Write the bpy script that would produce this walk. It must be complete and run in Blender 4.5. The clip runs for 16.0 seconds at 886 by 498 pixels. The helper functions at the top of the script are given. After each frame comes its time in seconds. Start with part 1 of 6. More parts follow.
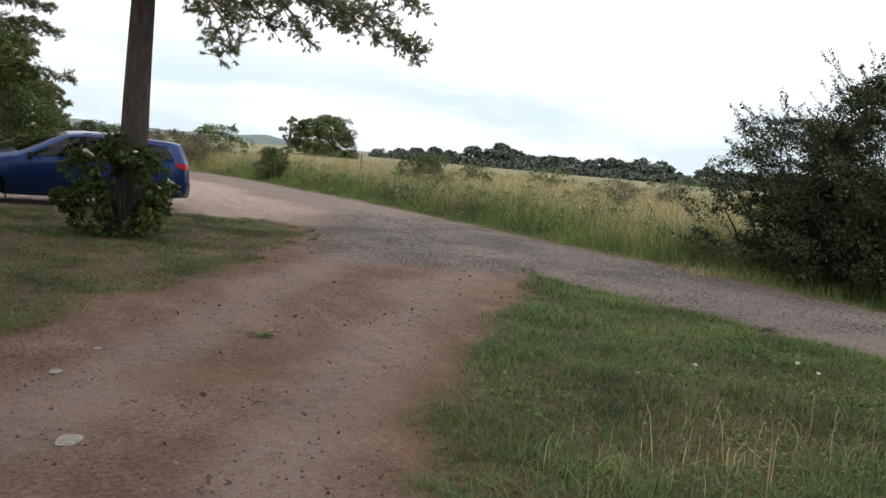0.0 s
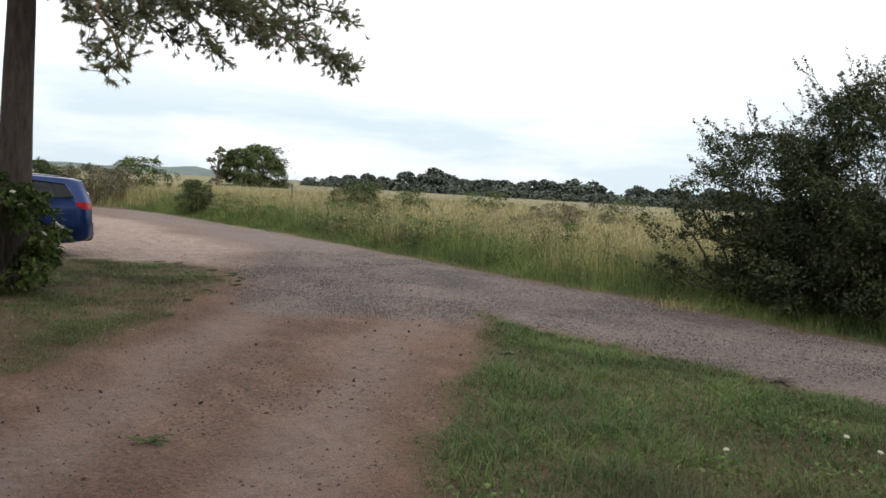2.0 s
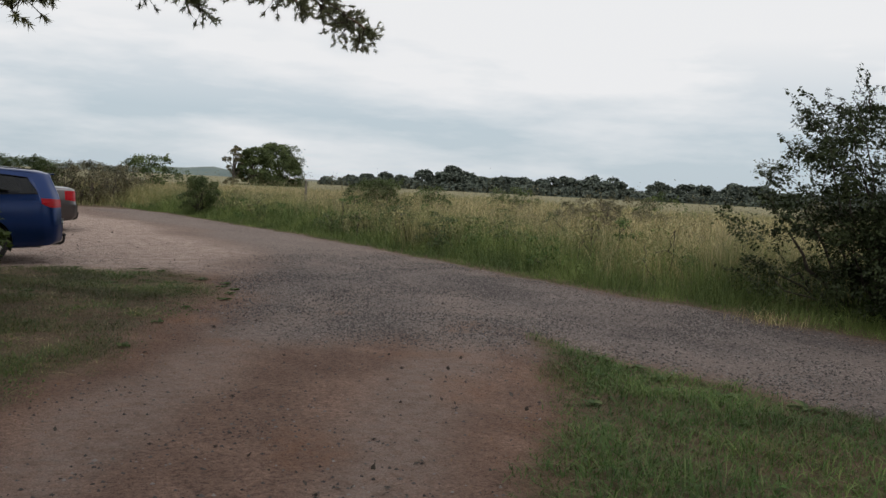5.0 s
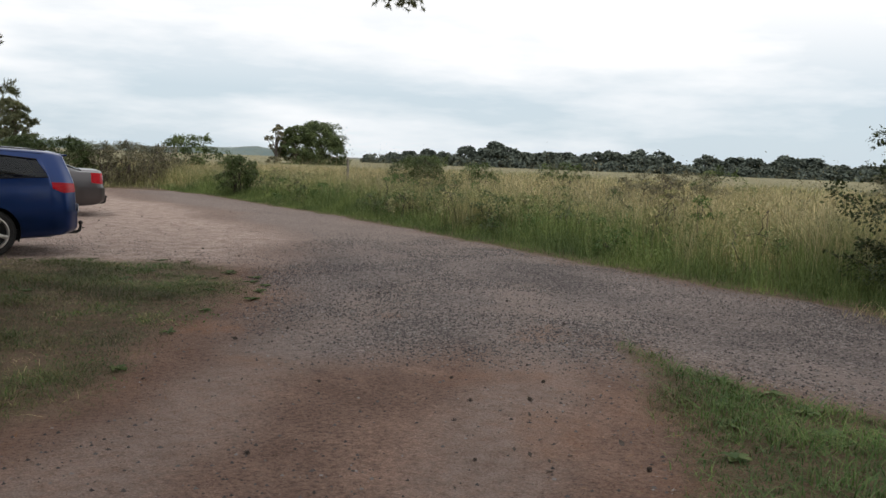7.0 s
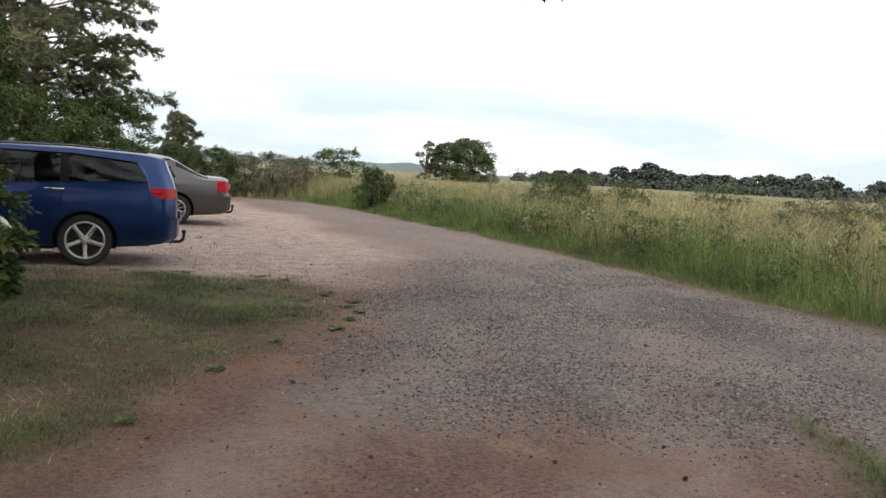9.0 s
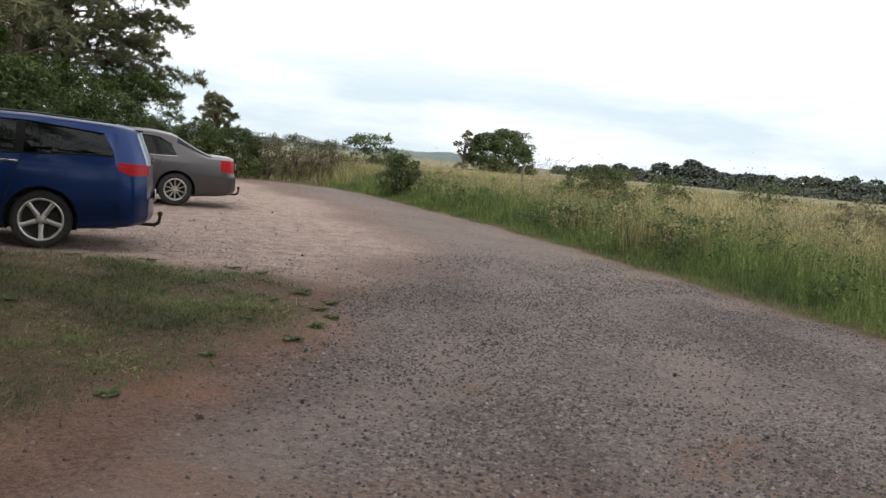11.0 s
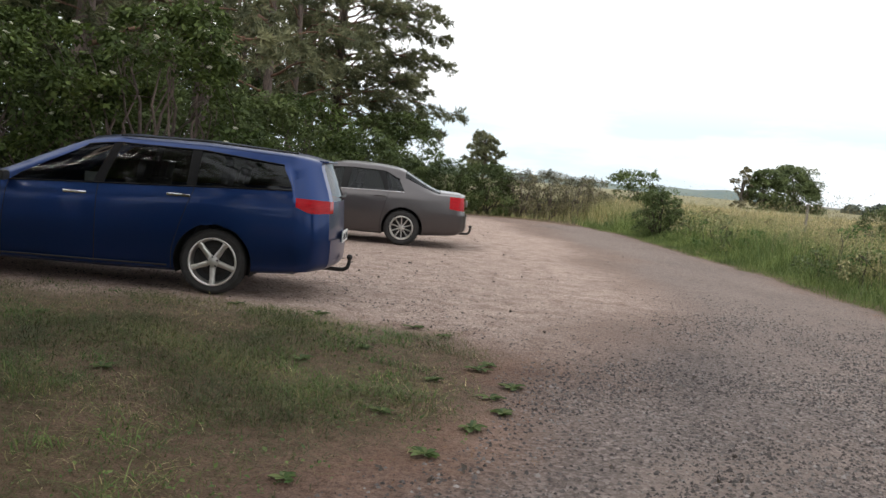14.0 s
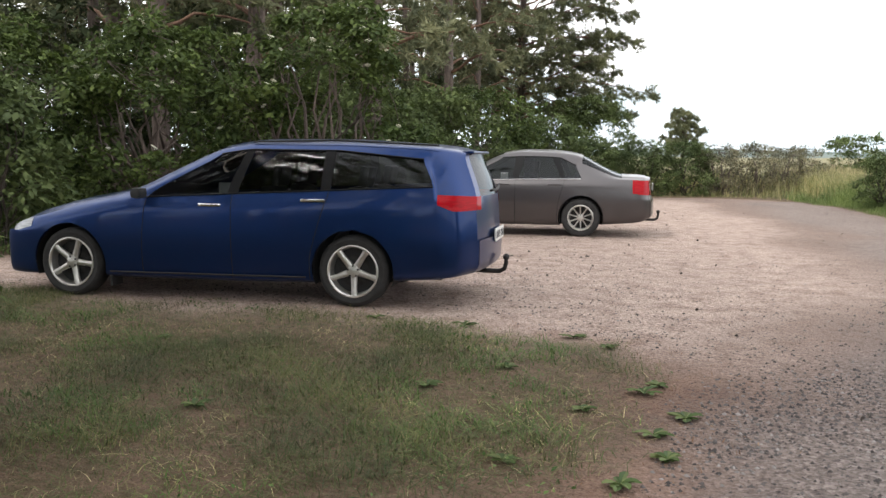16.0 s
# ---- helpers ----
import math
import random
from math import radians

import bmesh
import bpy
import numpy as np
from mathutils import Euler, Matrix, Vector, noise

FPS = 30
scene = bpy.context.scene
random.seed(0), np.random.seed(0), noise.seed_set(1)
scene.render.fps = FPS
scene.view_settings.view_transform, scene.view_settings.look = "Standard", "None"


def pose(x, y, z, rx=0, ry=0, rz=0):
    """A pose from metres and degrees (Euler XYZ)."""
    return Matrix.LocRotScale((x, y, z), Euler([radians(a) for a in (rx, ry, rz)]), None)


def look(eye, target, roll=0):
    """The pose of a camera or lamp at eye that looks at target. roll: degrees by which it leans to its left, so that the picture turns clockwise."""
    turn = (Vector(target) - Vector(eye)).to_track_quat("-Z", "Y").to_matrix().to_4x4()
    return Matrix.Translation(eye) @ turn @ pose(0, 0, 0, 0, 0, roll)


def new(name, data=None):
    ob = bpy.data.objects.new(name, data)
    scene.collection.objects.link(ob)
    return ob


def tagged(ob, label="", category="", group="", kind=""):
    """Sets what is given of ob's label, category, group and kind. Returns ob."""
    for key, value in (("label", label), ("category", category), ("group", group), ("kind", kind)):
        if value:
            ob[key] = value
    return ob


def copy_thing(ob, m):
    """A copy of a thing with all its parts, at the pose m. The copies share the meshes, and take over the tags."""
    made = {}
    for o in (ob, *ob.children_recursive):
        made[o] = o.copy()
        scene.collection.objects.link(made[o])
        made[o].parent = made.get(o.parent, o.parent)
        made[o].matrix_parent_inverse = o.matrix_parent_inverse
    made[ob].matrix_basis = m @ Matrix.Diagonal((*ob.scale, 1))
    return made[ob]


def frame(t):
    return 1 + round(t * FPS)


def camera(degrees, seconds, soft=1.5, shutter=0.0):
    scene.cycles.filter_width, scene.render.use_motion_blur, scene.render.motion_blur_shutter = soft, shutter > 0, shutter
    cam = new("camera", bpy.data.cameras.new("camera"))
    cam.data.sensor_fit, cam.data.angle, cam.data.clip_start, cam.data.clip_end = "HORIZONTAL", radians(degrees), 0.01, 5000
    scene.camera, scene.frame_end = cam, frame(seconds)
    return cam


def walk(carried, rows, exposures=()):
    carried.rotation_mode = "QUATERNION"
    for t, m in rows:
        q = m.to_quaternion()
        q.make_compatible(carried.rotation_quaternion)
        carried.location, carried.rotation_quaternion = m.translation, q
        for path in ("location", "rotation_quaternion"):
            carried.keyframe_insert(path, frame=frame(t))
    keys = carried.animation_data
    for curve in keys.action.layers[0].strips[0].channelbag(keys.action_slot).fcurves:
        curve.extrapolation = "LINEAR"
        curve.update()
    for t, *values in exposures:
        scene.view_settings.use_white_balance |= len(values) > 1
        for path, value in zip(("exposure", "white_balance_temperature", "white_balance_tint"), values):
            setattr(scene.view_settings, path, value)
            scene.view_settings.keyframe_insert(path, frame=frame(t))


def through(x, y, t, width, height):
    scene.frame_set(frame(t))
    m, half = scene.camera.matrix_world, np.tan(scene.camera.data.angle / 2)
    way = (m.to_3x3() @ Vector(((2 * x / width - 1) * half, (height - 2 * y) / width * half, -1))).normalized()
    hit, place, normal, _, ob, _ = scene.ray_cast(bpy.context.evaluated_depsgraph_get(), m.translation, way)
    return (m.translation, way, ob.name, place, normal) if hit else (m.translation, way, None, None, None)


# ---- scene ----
cam = camera(53.3, 16.0)
PATH = [
    (0, (-3.738, -18.139, 1.574), (-2.712, -16.434, 1.37), 5.2),
    (0.5, (-3.604, -17.794, 1.624), (-2.41, -16.204, 1.412), 3.4),
    (1, (-3.343, -17.394, 1.595), (-2.15, -15.803, 1.378), 4.5),
    (1.5, (-3.14, -16.938, 1.6), (-1.868, -15.4, 1.469), 5.0),
    (2, (-2.898, -16.547, 1.614), (-1.751, -14.914, 1.478), 3.5),
    (2.5, (-2.673, -16.174, 1.606), (-1.435, -14.609, 1.474), 4.8),
    (3, (-2.427, -15.851, 1.587), (-1.095, -14.37, 1.404), 4.3),
    (3.5, (-2.195, -15.435, 1.577), (-0.935, -13.886, 1.471), 6.0),
    (4, (-1.985, -14.985, 1.561), (-0.675, -13.476, 1.48), 4.5),
    (4.5, (-1.805, -14.597, 1.51), (-0.688, -12.939, 1.466), 6.1),
    (4.7, (-1.723, -14.451, 1.485), (-0.589, -12.809, 1.354), 3.4),
    (6.8, (-0.938, -12.866, 1.47), (0.09, -11.157, 1.327), 3.2),
    (7, (-0.868, -12.729, 1.472), (0.163, -11.027, 1.273), 2.2),
    (7.5, (-0.601, -12.471, 1.446), (0.234, -10.672, 1.187), 5.5),
    (8, (-0.364, -12.122, 1.4), (0.449, -10.312, 1.152), 4.5),
    (8.5, (-0.083, -11.78, 1.385), (0.713, -9.955, 1.198), 3.4),
    (8.7, (0.012, -11.647, 1.399), (0.741, -9.792, 1.226), 3.4),
    (10.8, (0.87, -10.411, 1.348), (1.632, -8.572, 1.155), 4.5),
    (11, (0.992, -10.264, 1.351), (1.645, -8.385, 1.149), 5.3),
    (11.5, (1.187, -9.944, 1.338), (1.745, -8.035, 1.126), 5.7),
    (12, (1.361, -9.56, 1.306), (1.71, -7.6, 1.119), 6.3),
    (12.5, (1.554, -9.279, 1.311), (1.845, -7.308, 1.136), 6.6),
    (13, (1.649, -8.974, 1.343), (1.956, -7.007, 1.149), 5.4),
    (13.5, (1.847, -8.665, 1.354), (1.976, -6.679, 1.152), 7.0),
    (14, (1.931, -8.356, 1.357), (1.987, -6.365, 1.184), 5.2),
    (14.5, (2.062, -8.061, 1.356), (2.056, -6.067, 1.196), 2.5),
    (15, (2.17, -7.808, 1.356), (1.958, -5.83, 1.149), 1.2),
    (15.5, (2.197, -7.526, 1.348), (1.997, -5.547, 1.141), -0.3),
    (16, (2.28, -7.268, 1.335), (1.882, -5.319, 1.12), 0.4),
]
walk(cam, [(t, look(eye, target, roll)) for t, eye, target, roll in PATH],
     [(0, 0.15), (1, 0.33), (2, 0.08), (2.5, -0.1), (3, 0.2), (3.7, 0.2), (4, 0.03), (4.3, -0.14), (4.5, -0.4), (4.7, -0.5), (6.8, -0.35), (7, -0.2), (7.5, 0.15), (8, 0.35), (8.5, 0.25), (10.8, 0.1), (11.5, 0.05), (12.5, 0.2), (14, 0.3), (15, 0.58), (16, 0.8)])

# ==== place ====
# ---- sky, sun and exposure ----
SUN_EL, SUN_AZ = radians(48), radians(215)
world = bpy.data.worlds.new("sky")
scene.world = world
world.use_nodes = True
wt = world.node_tree
wt.nodes.clear()


def wnode(kind, **values):
    n = wt.nodes.new(kind)
    for key, value in values.items():
        n.inputs[key].default_value = value
    return n


sky_out = wnode("ShaderNodeOutputWorld")
sky_bg = wnode("ShaderNodeBackground", Strength=1.0)
sky_tex = wnode("ShaderNodeTexSky")
sky_tex.sky_type, sky_tex.sun_disc = "NISHITA", False
sky_tex.sun_elevation, sky_tex.sun_rotation = SUN_EL, SUN_AZ
sky_dim = wnode("ShaderNodeVectorMath")
sky_dim.operation = "SCALE"
sky_dim.inputs["Scale"].default_value = 0.10
sky_way = wnode("ShaderNodeTexCoord")
sky_split = wnode("ShaderNodeSeparateXYZ")
sky_map = wnode("ShaderNodeMapping")
sky_map.inputs["Scale"].default_value = (1.0, 1.0, 5.0)
sky_noise = wnode("ShaderNodeTexNoise", Scale=3.2, Detail=6.0, Roughness=0.55)
sky_ramp = wnode("ShaderNodeValToRGB")
sky_ramp.color_ramp.elements[0].position, sky_ramp.color_ramp.elements[1].position = 0.44, 0.74
sky_high = wnode("ShaderNodeMapRange")
sky_high.inputs["From Min"].default_value, sky_high.inputs["From Max"].default_value = 0.07, 0.17
sky_add = wnode("ShaderNodeMath")
sky_add.operation, sky_add.use_clamp = "ADD", True
sky_mix = wnode("ShaderNodeMix")
sky_mix.data_type = "RGBA"
sky_mix.inputs["B"].default_value = (1.18, 1.19, 1.21, 1)
sky_haze = wnode("ShaderNodeMix")
sky_haze.data_type = "RGBA"
sky_haze.inputs["Factor"].default_value = 0.9
sky_haze.inputs["B"].default_value = (0.75, 0.87, 0.96, 1)
for a, b in (
    (sky_tex.outputs["Color"], sky_dim.inputs[0]),
    (sky_way.outputs["Generated"], sky_split.inputs[0]),
    (sky_way.outputs["Generated"], sky_map.inputs[0]),
    (sky_map.outputs[0], sky_noise.inputs["Vector"]),
    (sky_noise.outputs["Fac"], sky_ramp.inputs[0]),
    (sky_split.outputs["Z"], sky_high.inputs["Value"]),
    (sky_ramp.outputs["Color"], sky_add.inputs[0]),
    (sky_high.outputs[0], sky_add.inputs[1]),
    (sky_add.outputs[0], sky_mix.inputs["Factor"]),
    (sky_dim.outputs[0], sky_haze.inputs["A"]),
    (sky_haze.outputs["Result"], sky_mix.inputs["A"]),
    (sky_mix.outputs["Result"], sky_bg.inputs["Color"]),
    (sky_bg.outputs[0], sky_out.inputs[0]),
):
    wt.links.new(a, b)

sun = new("sun", bpy.data.lights.new("sun", "SUN"))
sun.data.energy, sun.data.angle, sun.data.color = 1.0, radians(14), (1.0, 0.95, 0.87)
sun.matrix_world = look((0, 0, 30), (-math.sin(SUN_AZ) * math.cos(SUN_EL), -math.cos(SUN_AZ) * math.cos(SUN_EL), 30 - math.sin(SUN_EL)))


# ---- materials ----
class Mat:
    """A small wrapper round a node material."""

    def __init__(self, name, rough=0.8, metal=0.0, spec=0.5):
        self.m = bpy.data.materials.new(name)
        self.m.use_nodes = True
        self.t = self.m.node_tree
        self.b = self.t.nodes["Principled BSDF"]
        self.b.inputs["Roughness"].default_value = rough
        self.b.inputs["Metallic"].default_value = metal
        self.b.inputs["Specular IOR Level"].default_value = spec
        self.co = None

    def node(self, kind, **values):
        n = self.t.nodes.new(kind)
        for key, value in values.items():
            n.inputs[key].default_value = value
        return n

    def link(self, a, b):
        self.t.links.new(a, b)

    def coord(self):
        if not self.co:
            self.co = self.node("ShaderNodeTexCoord").outputs["Object"]
        return self.co

    def noise(self, scale, detail=4.0, rough=0.6, stretch=None):
        n = self.node("ShaderNodeTexNoise", Scale=scale, Detail=detail, Roughness=rough)
        v = self.coord()
        if stretch:
            mp = self.node("ShaderNodeMapping", Scale=stretch)
            self.link(v, mp.inputs[0])
            v = mp.outputs[0]
        self.link(v, n.inputs["Vector"])
        return n.outputs["Fac"]

    def ramp(self, fac, *stops):
        r = self.node("ShaderNodeValToRGB")
        e = r.color_ramp.elements
        while len(e) < len(stops):
            e.new(0.5)
        for el, (p, c) in zip(e, stops):
            el.position, el.color = p, (*c, 1) if len(c) == 3 else c
        self.link(fac, r.inputs[0])
        return r.outputs["Color"]

    def mix(self, fac, a, b, mode="MIX"):
        n = self.node("ShaderNodeMix")
        n.data_type, n.blend_type = "RGBA", mode
        for value, key in ((fac, "Factor"), (a, "A"), (b, "B")):
            s = n.inputs[key]
            if isinstance(value, (int, float)):
                s.default_value = value
            elif isinstance(value, tuple):
                s.default_value = (*value, 1)
            else:
                self.link(value, s)
        return n.outputs["Result"]

    def math(self, op, a, b):
        n = self.node("ShaderNodeMath")
        n.operation = op
        for i, v in enumerate((a, b)):
            if isinstance(v, (int, float)):
                n.inputs[i].default_value = v
            else:
                self.link(v, n.inputs[i])
        return n.outputs[0]

    def attr(self, name):
        n = self.node("ShaderNodeAttribute")
        n.attribute_name = name
        return n.outputs["Fac"]

    def island(self):
        return self.node("ShaderNodeNewGeometry").outputs["Random Per Island"]

    def color(self, c):
        if isinstance(c, tuple):
            self.b.inputs["Base Color"].default_value = (*c, 1)
        else:
            self.link(c, self.b.inputs["Base Color"])
        return self

    def bump(self, height, strength=0.4, distance=0.01):
        n = self.node("ShaderNodeBump", Strength=strength, Distance=distance)
        self.link(height, n.inputs["Height"])
        self.link(n.outputs[0], self.b.inputs["Normal"])
        return self


def plain(name, c, rough=0.6, metal=0.0, spread=0.12, scale=18.0):
    """A paint, plastic or metal with slight soiling."""
    w = Mat(name, rough, metal)
    n = w.noise(scale, 5)
    dark = tuple(v * (1 - spread) for v in c)
    light = tuple(min(1, v * (1 + spread)) for v in c)
    w.color(w.ramp(n, (0.3, dark), (0.7, light)))
    return w.m


def foliage(name, dark, mid, light, through=0.25, rough=0.65):
    """Leaves: colour varies from leaf to leaf, and over the crown."""
    w = Mat(name, rough, 0, 0.22)
    leaf = w.ramp(w.island(), (0.0, dark), (0.55, mid), (1.0, light))
    patch = w.ramp(w.noise(0.9, 3), (0.3, (0.55, 0.6, 0.58)), (0.7, (1.35, 1.28, 1.05)))
    c = w.mix(1.0, leaf, patch, "MULTIPLY")
    w.color(c)
    tr = w.node("ShaderNodeBsdfTranslucent")
    w.link(c, tr.inputs["Color"])
    mx = w.node("ShaderNodeMixShader")
    mx.inputs[0].default_value = through
    out = w.t.nodes["Material Output"]
    w.link(w.b.outputs[0], mx.inputs[1])
    w.link(tr.outputs[0], mx.inputs[2])
    w.link(mx.outputs[0], out.inputs[0])
    return w.m


def bark(name, dark, light, stretch=(6, 6, 1.2), scale=3.0):
    w = Mat(name, 0.9)
    n = w.noise(scale, 8, 0.7, stretch)
    w.color(w.ramp(n, (0.3, dark), (0.7, light)))
    w.bump(n, 0.9, 0.03)
    return w.m


def ground_material():
    """Gravel, trodden soil with rust-brown needles, and turf, blended by how the ground is worn."""
    w = Mat("ground_soil", 0.95, 0, 0.2)
    fine, mid, big = w.noise(90, 6, 0.7), w.noise(9, 5), w.noise(0.7, 4)
    speck = w.node("ShaderNodeTexVoronoi", Scale=45.0)
    w.link(w.coord(), speck.inputs["Vector"])
    coarse = w.noise(28, 4, 0.75)
    blot = w.ramp(coarse, (0.34, (0.55, 0.54, 0.53)), (0.5, (0.98, 0.98, 0.98)), (0.68, (1.3, 1.28, 1.26)))
    stone = w.ramp(speck.outputs["Color"], (0.1, (0.06, 0.053, 0.053)), (0.5, (0.18, 0.158, 0.153)), (0.95, (0.42, 0.38, 0.365)))
    grit = w.ramp(fine, (0.3, (0.113, 0.094, 0.087)), (0.7, (0.30, 0.254, 0.235)))
    gravel = w.mix(0.5, stone, grit)
    gravel = w.mix(1.0, gravel, w.ramp(w.noise(0.55, 5, 0.65, (1.0, 0.55, 1)), (0.34, (0.62, 0.61, 0.62)), (0.5, (0.98, 0.95, 0.94)), (0.66, (1.28, 1.22, 1.17))), "MULTIPLY")
    sand = w.ramp(fine, (0.3, (0.32, 0.243, 0.207)), (0.7, (0.655, 0.53, 0.463)))
    sand = w.mix(1.0, sand, w.ramp(w.noise(3.5, 7, 0.7), (0.34, (0.64, 0.58, 0.55)), (0.5, (0.96, 0.93, 0.92)), (0.64, (1.12, 1.11, 1.1))), "MULTIPLY")
    dirt = w.ramp(fine, (0.3, (0.12, 0.075, 0.058)), (0.7, (0.30, 0.206, 0.165)))
    dirt = w.mix(1.0, dirt, w.ramp(w.noise(1.6, 6, 0.65, (1.0, 0.6, 1)), (0.36, (0.78, 0.74, 0.72)), (0.5, (0.98, 0.95, 0.93)), (0.64, (1.3, 1.27, 1.25))), "MULTIPLY")
    needle = w.ramp(fine, (0.35, (0.15, 0.076, 0.047)), (0.7, (0.32, 0.18, 0.115)))
    turf = w.mix(w.ramp(mid, (0.35, (0, 0, 0)), (0.6, (1, 1, 1))), w.ramp(fine, (0.3, (0.04, 0.036, 0.018)), (0.7, (0.12, 0.10, 0.05))), w.ramp(fine, (0.3, (0.085, 0.056, 0.037)), (0.7, (0.24, 0.163, 0.108))))
    c = w.mix(w.attr("gravel"), dirt, gravel)
    c = w.mix(w.attr("sand"), c, sand)
    c = w.mix(1.0, c, blot, "MULTIPLY")
    c = w.mix(w.math("MULTIPLY", w.attr("pale"), w.ramp(mid, (0.3, (0.2, 0.2, 0.2)), (0.65, (1, 1, 1)))), c, w.ramp(fine, (0.3, (0.19, 0.146, 0.125)), (0.7, (0.40, 0.322, 0.282))))
    c = w.mix(w.math("MULTIPLY", w.attr("needle"), w.ramp(mid, (0.35, (0.1, 0.1, 0.1)), (0.62, (1, 1, 1)))), c, needle)
    c = w.mix(w.attr("turf"), c, turf)
    hay = w.ramp(w.noise(0.25, 5), (0.3, (0.12, 0.13, 0.07)), (0.5, (0.22, 0.20, 0.115)), (0.7, (0.30, 0.26, 0.155)))
    c = w.mix(w.attr("hay"), c, hay)
    w.color(c)
    h = w.math("ADD", w.math("MULTIPLY", speck.outputs["Distance"], 1.2), fine)
    w.bump(w.math("ADD", h, w.math("MULTIPLY", coarse, 2.0)), 1.0, 0.016)
    return w.m


M_GROUND = ground_material()
M_GRASS = foliage("lawn_grass", (0.045, 0.092, 0.028), (0.09, 0.162, 0.052), (0.20, 0.255, 0.105), 0.25)
M_GRASS_DRY = foliage("worn_grass", (0.06, 0.082, 0.034), (0.10, 0.123, 0.052), (0.23, 0.21, 0.118), 0.28)
M_MEADOW = foliage("meadow_grass", (0.14, 0.17, 0.075), (0.31, 0.30, 0.16), (0.55, 0.48, 0.30), 0.3)
M_VERGE = foliage("verge_grass_blades", (0.10, 0.15, 0.055), (0.155, 0.215, 0.08), (0.24, 0.29, 0.12), 0.3)
M_STRAW = foliage("straw_grass", (0.23, 0.20, 0.115), (0.43, 0.37, 0.225), (0.62, 0.54, 0.36), 0.3)
M_HAW = foliage("hawthorn_leaves", (0.032, 0.045, 0.022), (0.047, 0.064, 0.03), (0.075, 0.097, 0.046), 0.12)
M_ELDER = foliage("elder_leaves", (0.044, 0.066, 0.022), (0.076, 0.112, 0.036), (0.135, 0.182, 0.06), 0.3)
M_BUSH = foliage("bush_leaves", (0.07, 0.096, 0.042), (0.105, 0.144, 0.06), (0.15, 0.192, 0.085), 0.3)
M_GREYBUSH = foliage("pale_bush_leaves", (0.13, 0.125, 0.085), (0.20, 0.188, 0.13), (0.29, 0.265, 0.19), 0.3)
M_NEEDLE = foliage("pine_needles", (0.115, 0.125, 0.08), (0.175, 0.188, 0.12), (0.24, 0.25, 0.165), 0.35)
# distance haze is put into this colour: blue-grey, hardly varying between leaves
M_FAR_HAZED = foliage("hazed_distant_leaves", (0.1, 0.122, 0.118), (0.108, 0.13, 0.124), (0.116, 0.138, 0.128), 0.05, 0.95)
M_OAK = foliage("oak_leaves", (0.085, 0.115, 0.055), (0.115, 0.15, 0.07), (0.15, 0.185, 0.09), 0.2)
M_BLOSSOM = plain("elder_blossom", (0.72, 0.70, 0.58), 0.8)
M_BARK = bark("pine_bark", (0.03, 0.023, 0.02), (0.125, 0.095, 0.08))
M_BARK_RED = bark("upper_pine_bark", (0.08, 0.045, 0.03), (0.27, 0.16, 0.11))
M_BARK_WOOD = bark("wood_pine_bark", (0.06, 0.045, 0.04), (0.21, 0.16, 0.14))
M_TWIG = bark("twig_bark", (0.03, 0.024, 0.02), (0.11, 0.09, 0.075))


# ---- building helpers ----
rng = np.random.default_rng(7)


def mesh_of(name, verts, tris=None, quads=None, material=None, smooth=False):
    """A mesh from arrays of vertices, triangles and quads."""
    me = bpy.data.meshes.new(name)
    verts = np.asarray(verts, np.float32).reshape(-1, 3)
    tris = np.zeros((0, 3), np.int32) if tris is None else np.asarray(tris, np.int32).reshape(-1, 3)
    quads = np.zeros((0, 4), np.int32) if quads is None else np.asarray(quads, np.int32).reshape(-1, 4)
    me.vertices.add(len(verts))
    me.vertices.foreach_set("co", verts.ravel())
    loops = np.concatenate([tris.ravel(), quads.ravel()])
    me.loops.add(len(loops))
    me.loops.foreach_set("vertex_index", loops)
    sizes = np.concatenate([np.full(len(tris), 3), np.full(len(quads), 4)]).astype(np.int32)
    me.polygons.add(len(sizes))
    me.polygons.foreach_set("loop_start", np.concatenate([[0], np.cumsum(sizes)[:-1]]).astype(np.int32))
    me.update(calc_edges=True)
    me.validate()
    if smooth:
        me.polygons.foreach_set("use_smooth", np.ones(len(me.polygons), bool))
    if material:
        me.materials.append(material)
    return me


def thing(name, label, category, m=None, group="", kind=""):
    """An Empty at the base of a thing."""
    ob = tagged(new(name), label, category, group, kind)
    ob.empty_display_size = 0.1
    if m is not None:
        ob.matrix_basis = m
    return ob


def put(name, me, parent=None, label=""):
    """A mesh object, under a thing or a part if one is given."""
    ob = new(name, me)
    if parent:
        ob.parent = parent
    if label:
        ob["label"] = label
    return ob


def part(name, bm, material, parent, label="", smooth=False, angle=35):
    """One bmesh as one mesh object under a thing or a part."""
    me = bpy.data.meshes.new(name)
    bmesh.ops.recalc_face_normals(bm, faces=bm.faces)
    bm.to_mesh(me)
    bm.free()
    me.materials.append(material)
    if smooth:
        me.polygons.foreach_set("use_smooth", np.ones(len(me.polygons), bool))
        me.set_sharp_from_angle(angle=radians(angle))
    return put(name, me, parent, label)


def unit(v):
    return v / np.maximum(np.linalg.norm(v, axis=-1, keepdims=True), 1e-9)


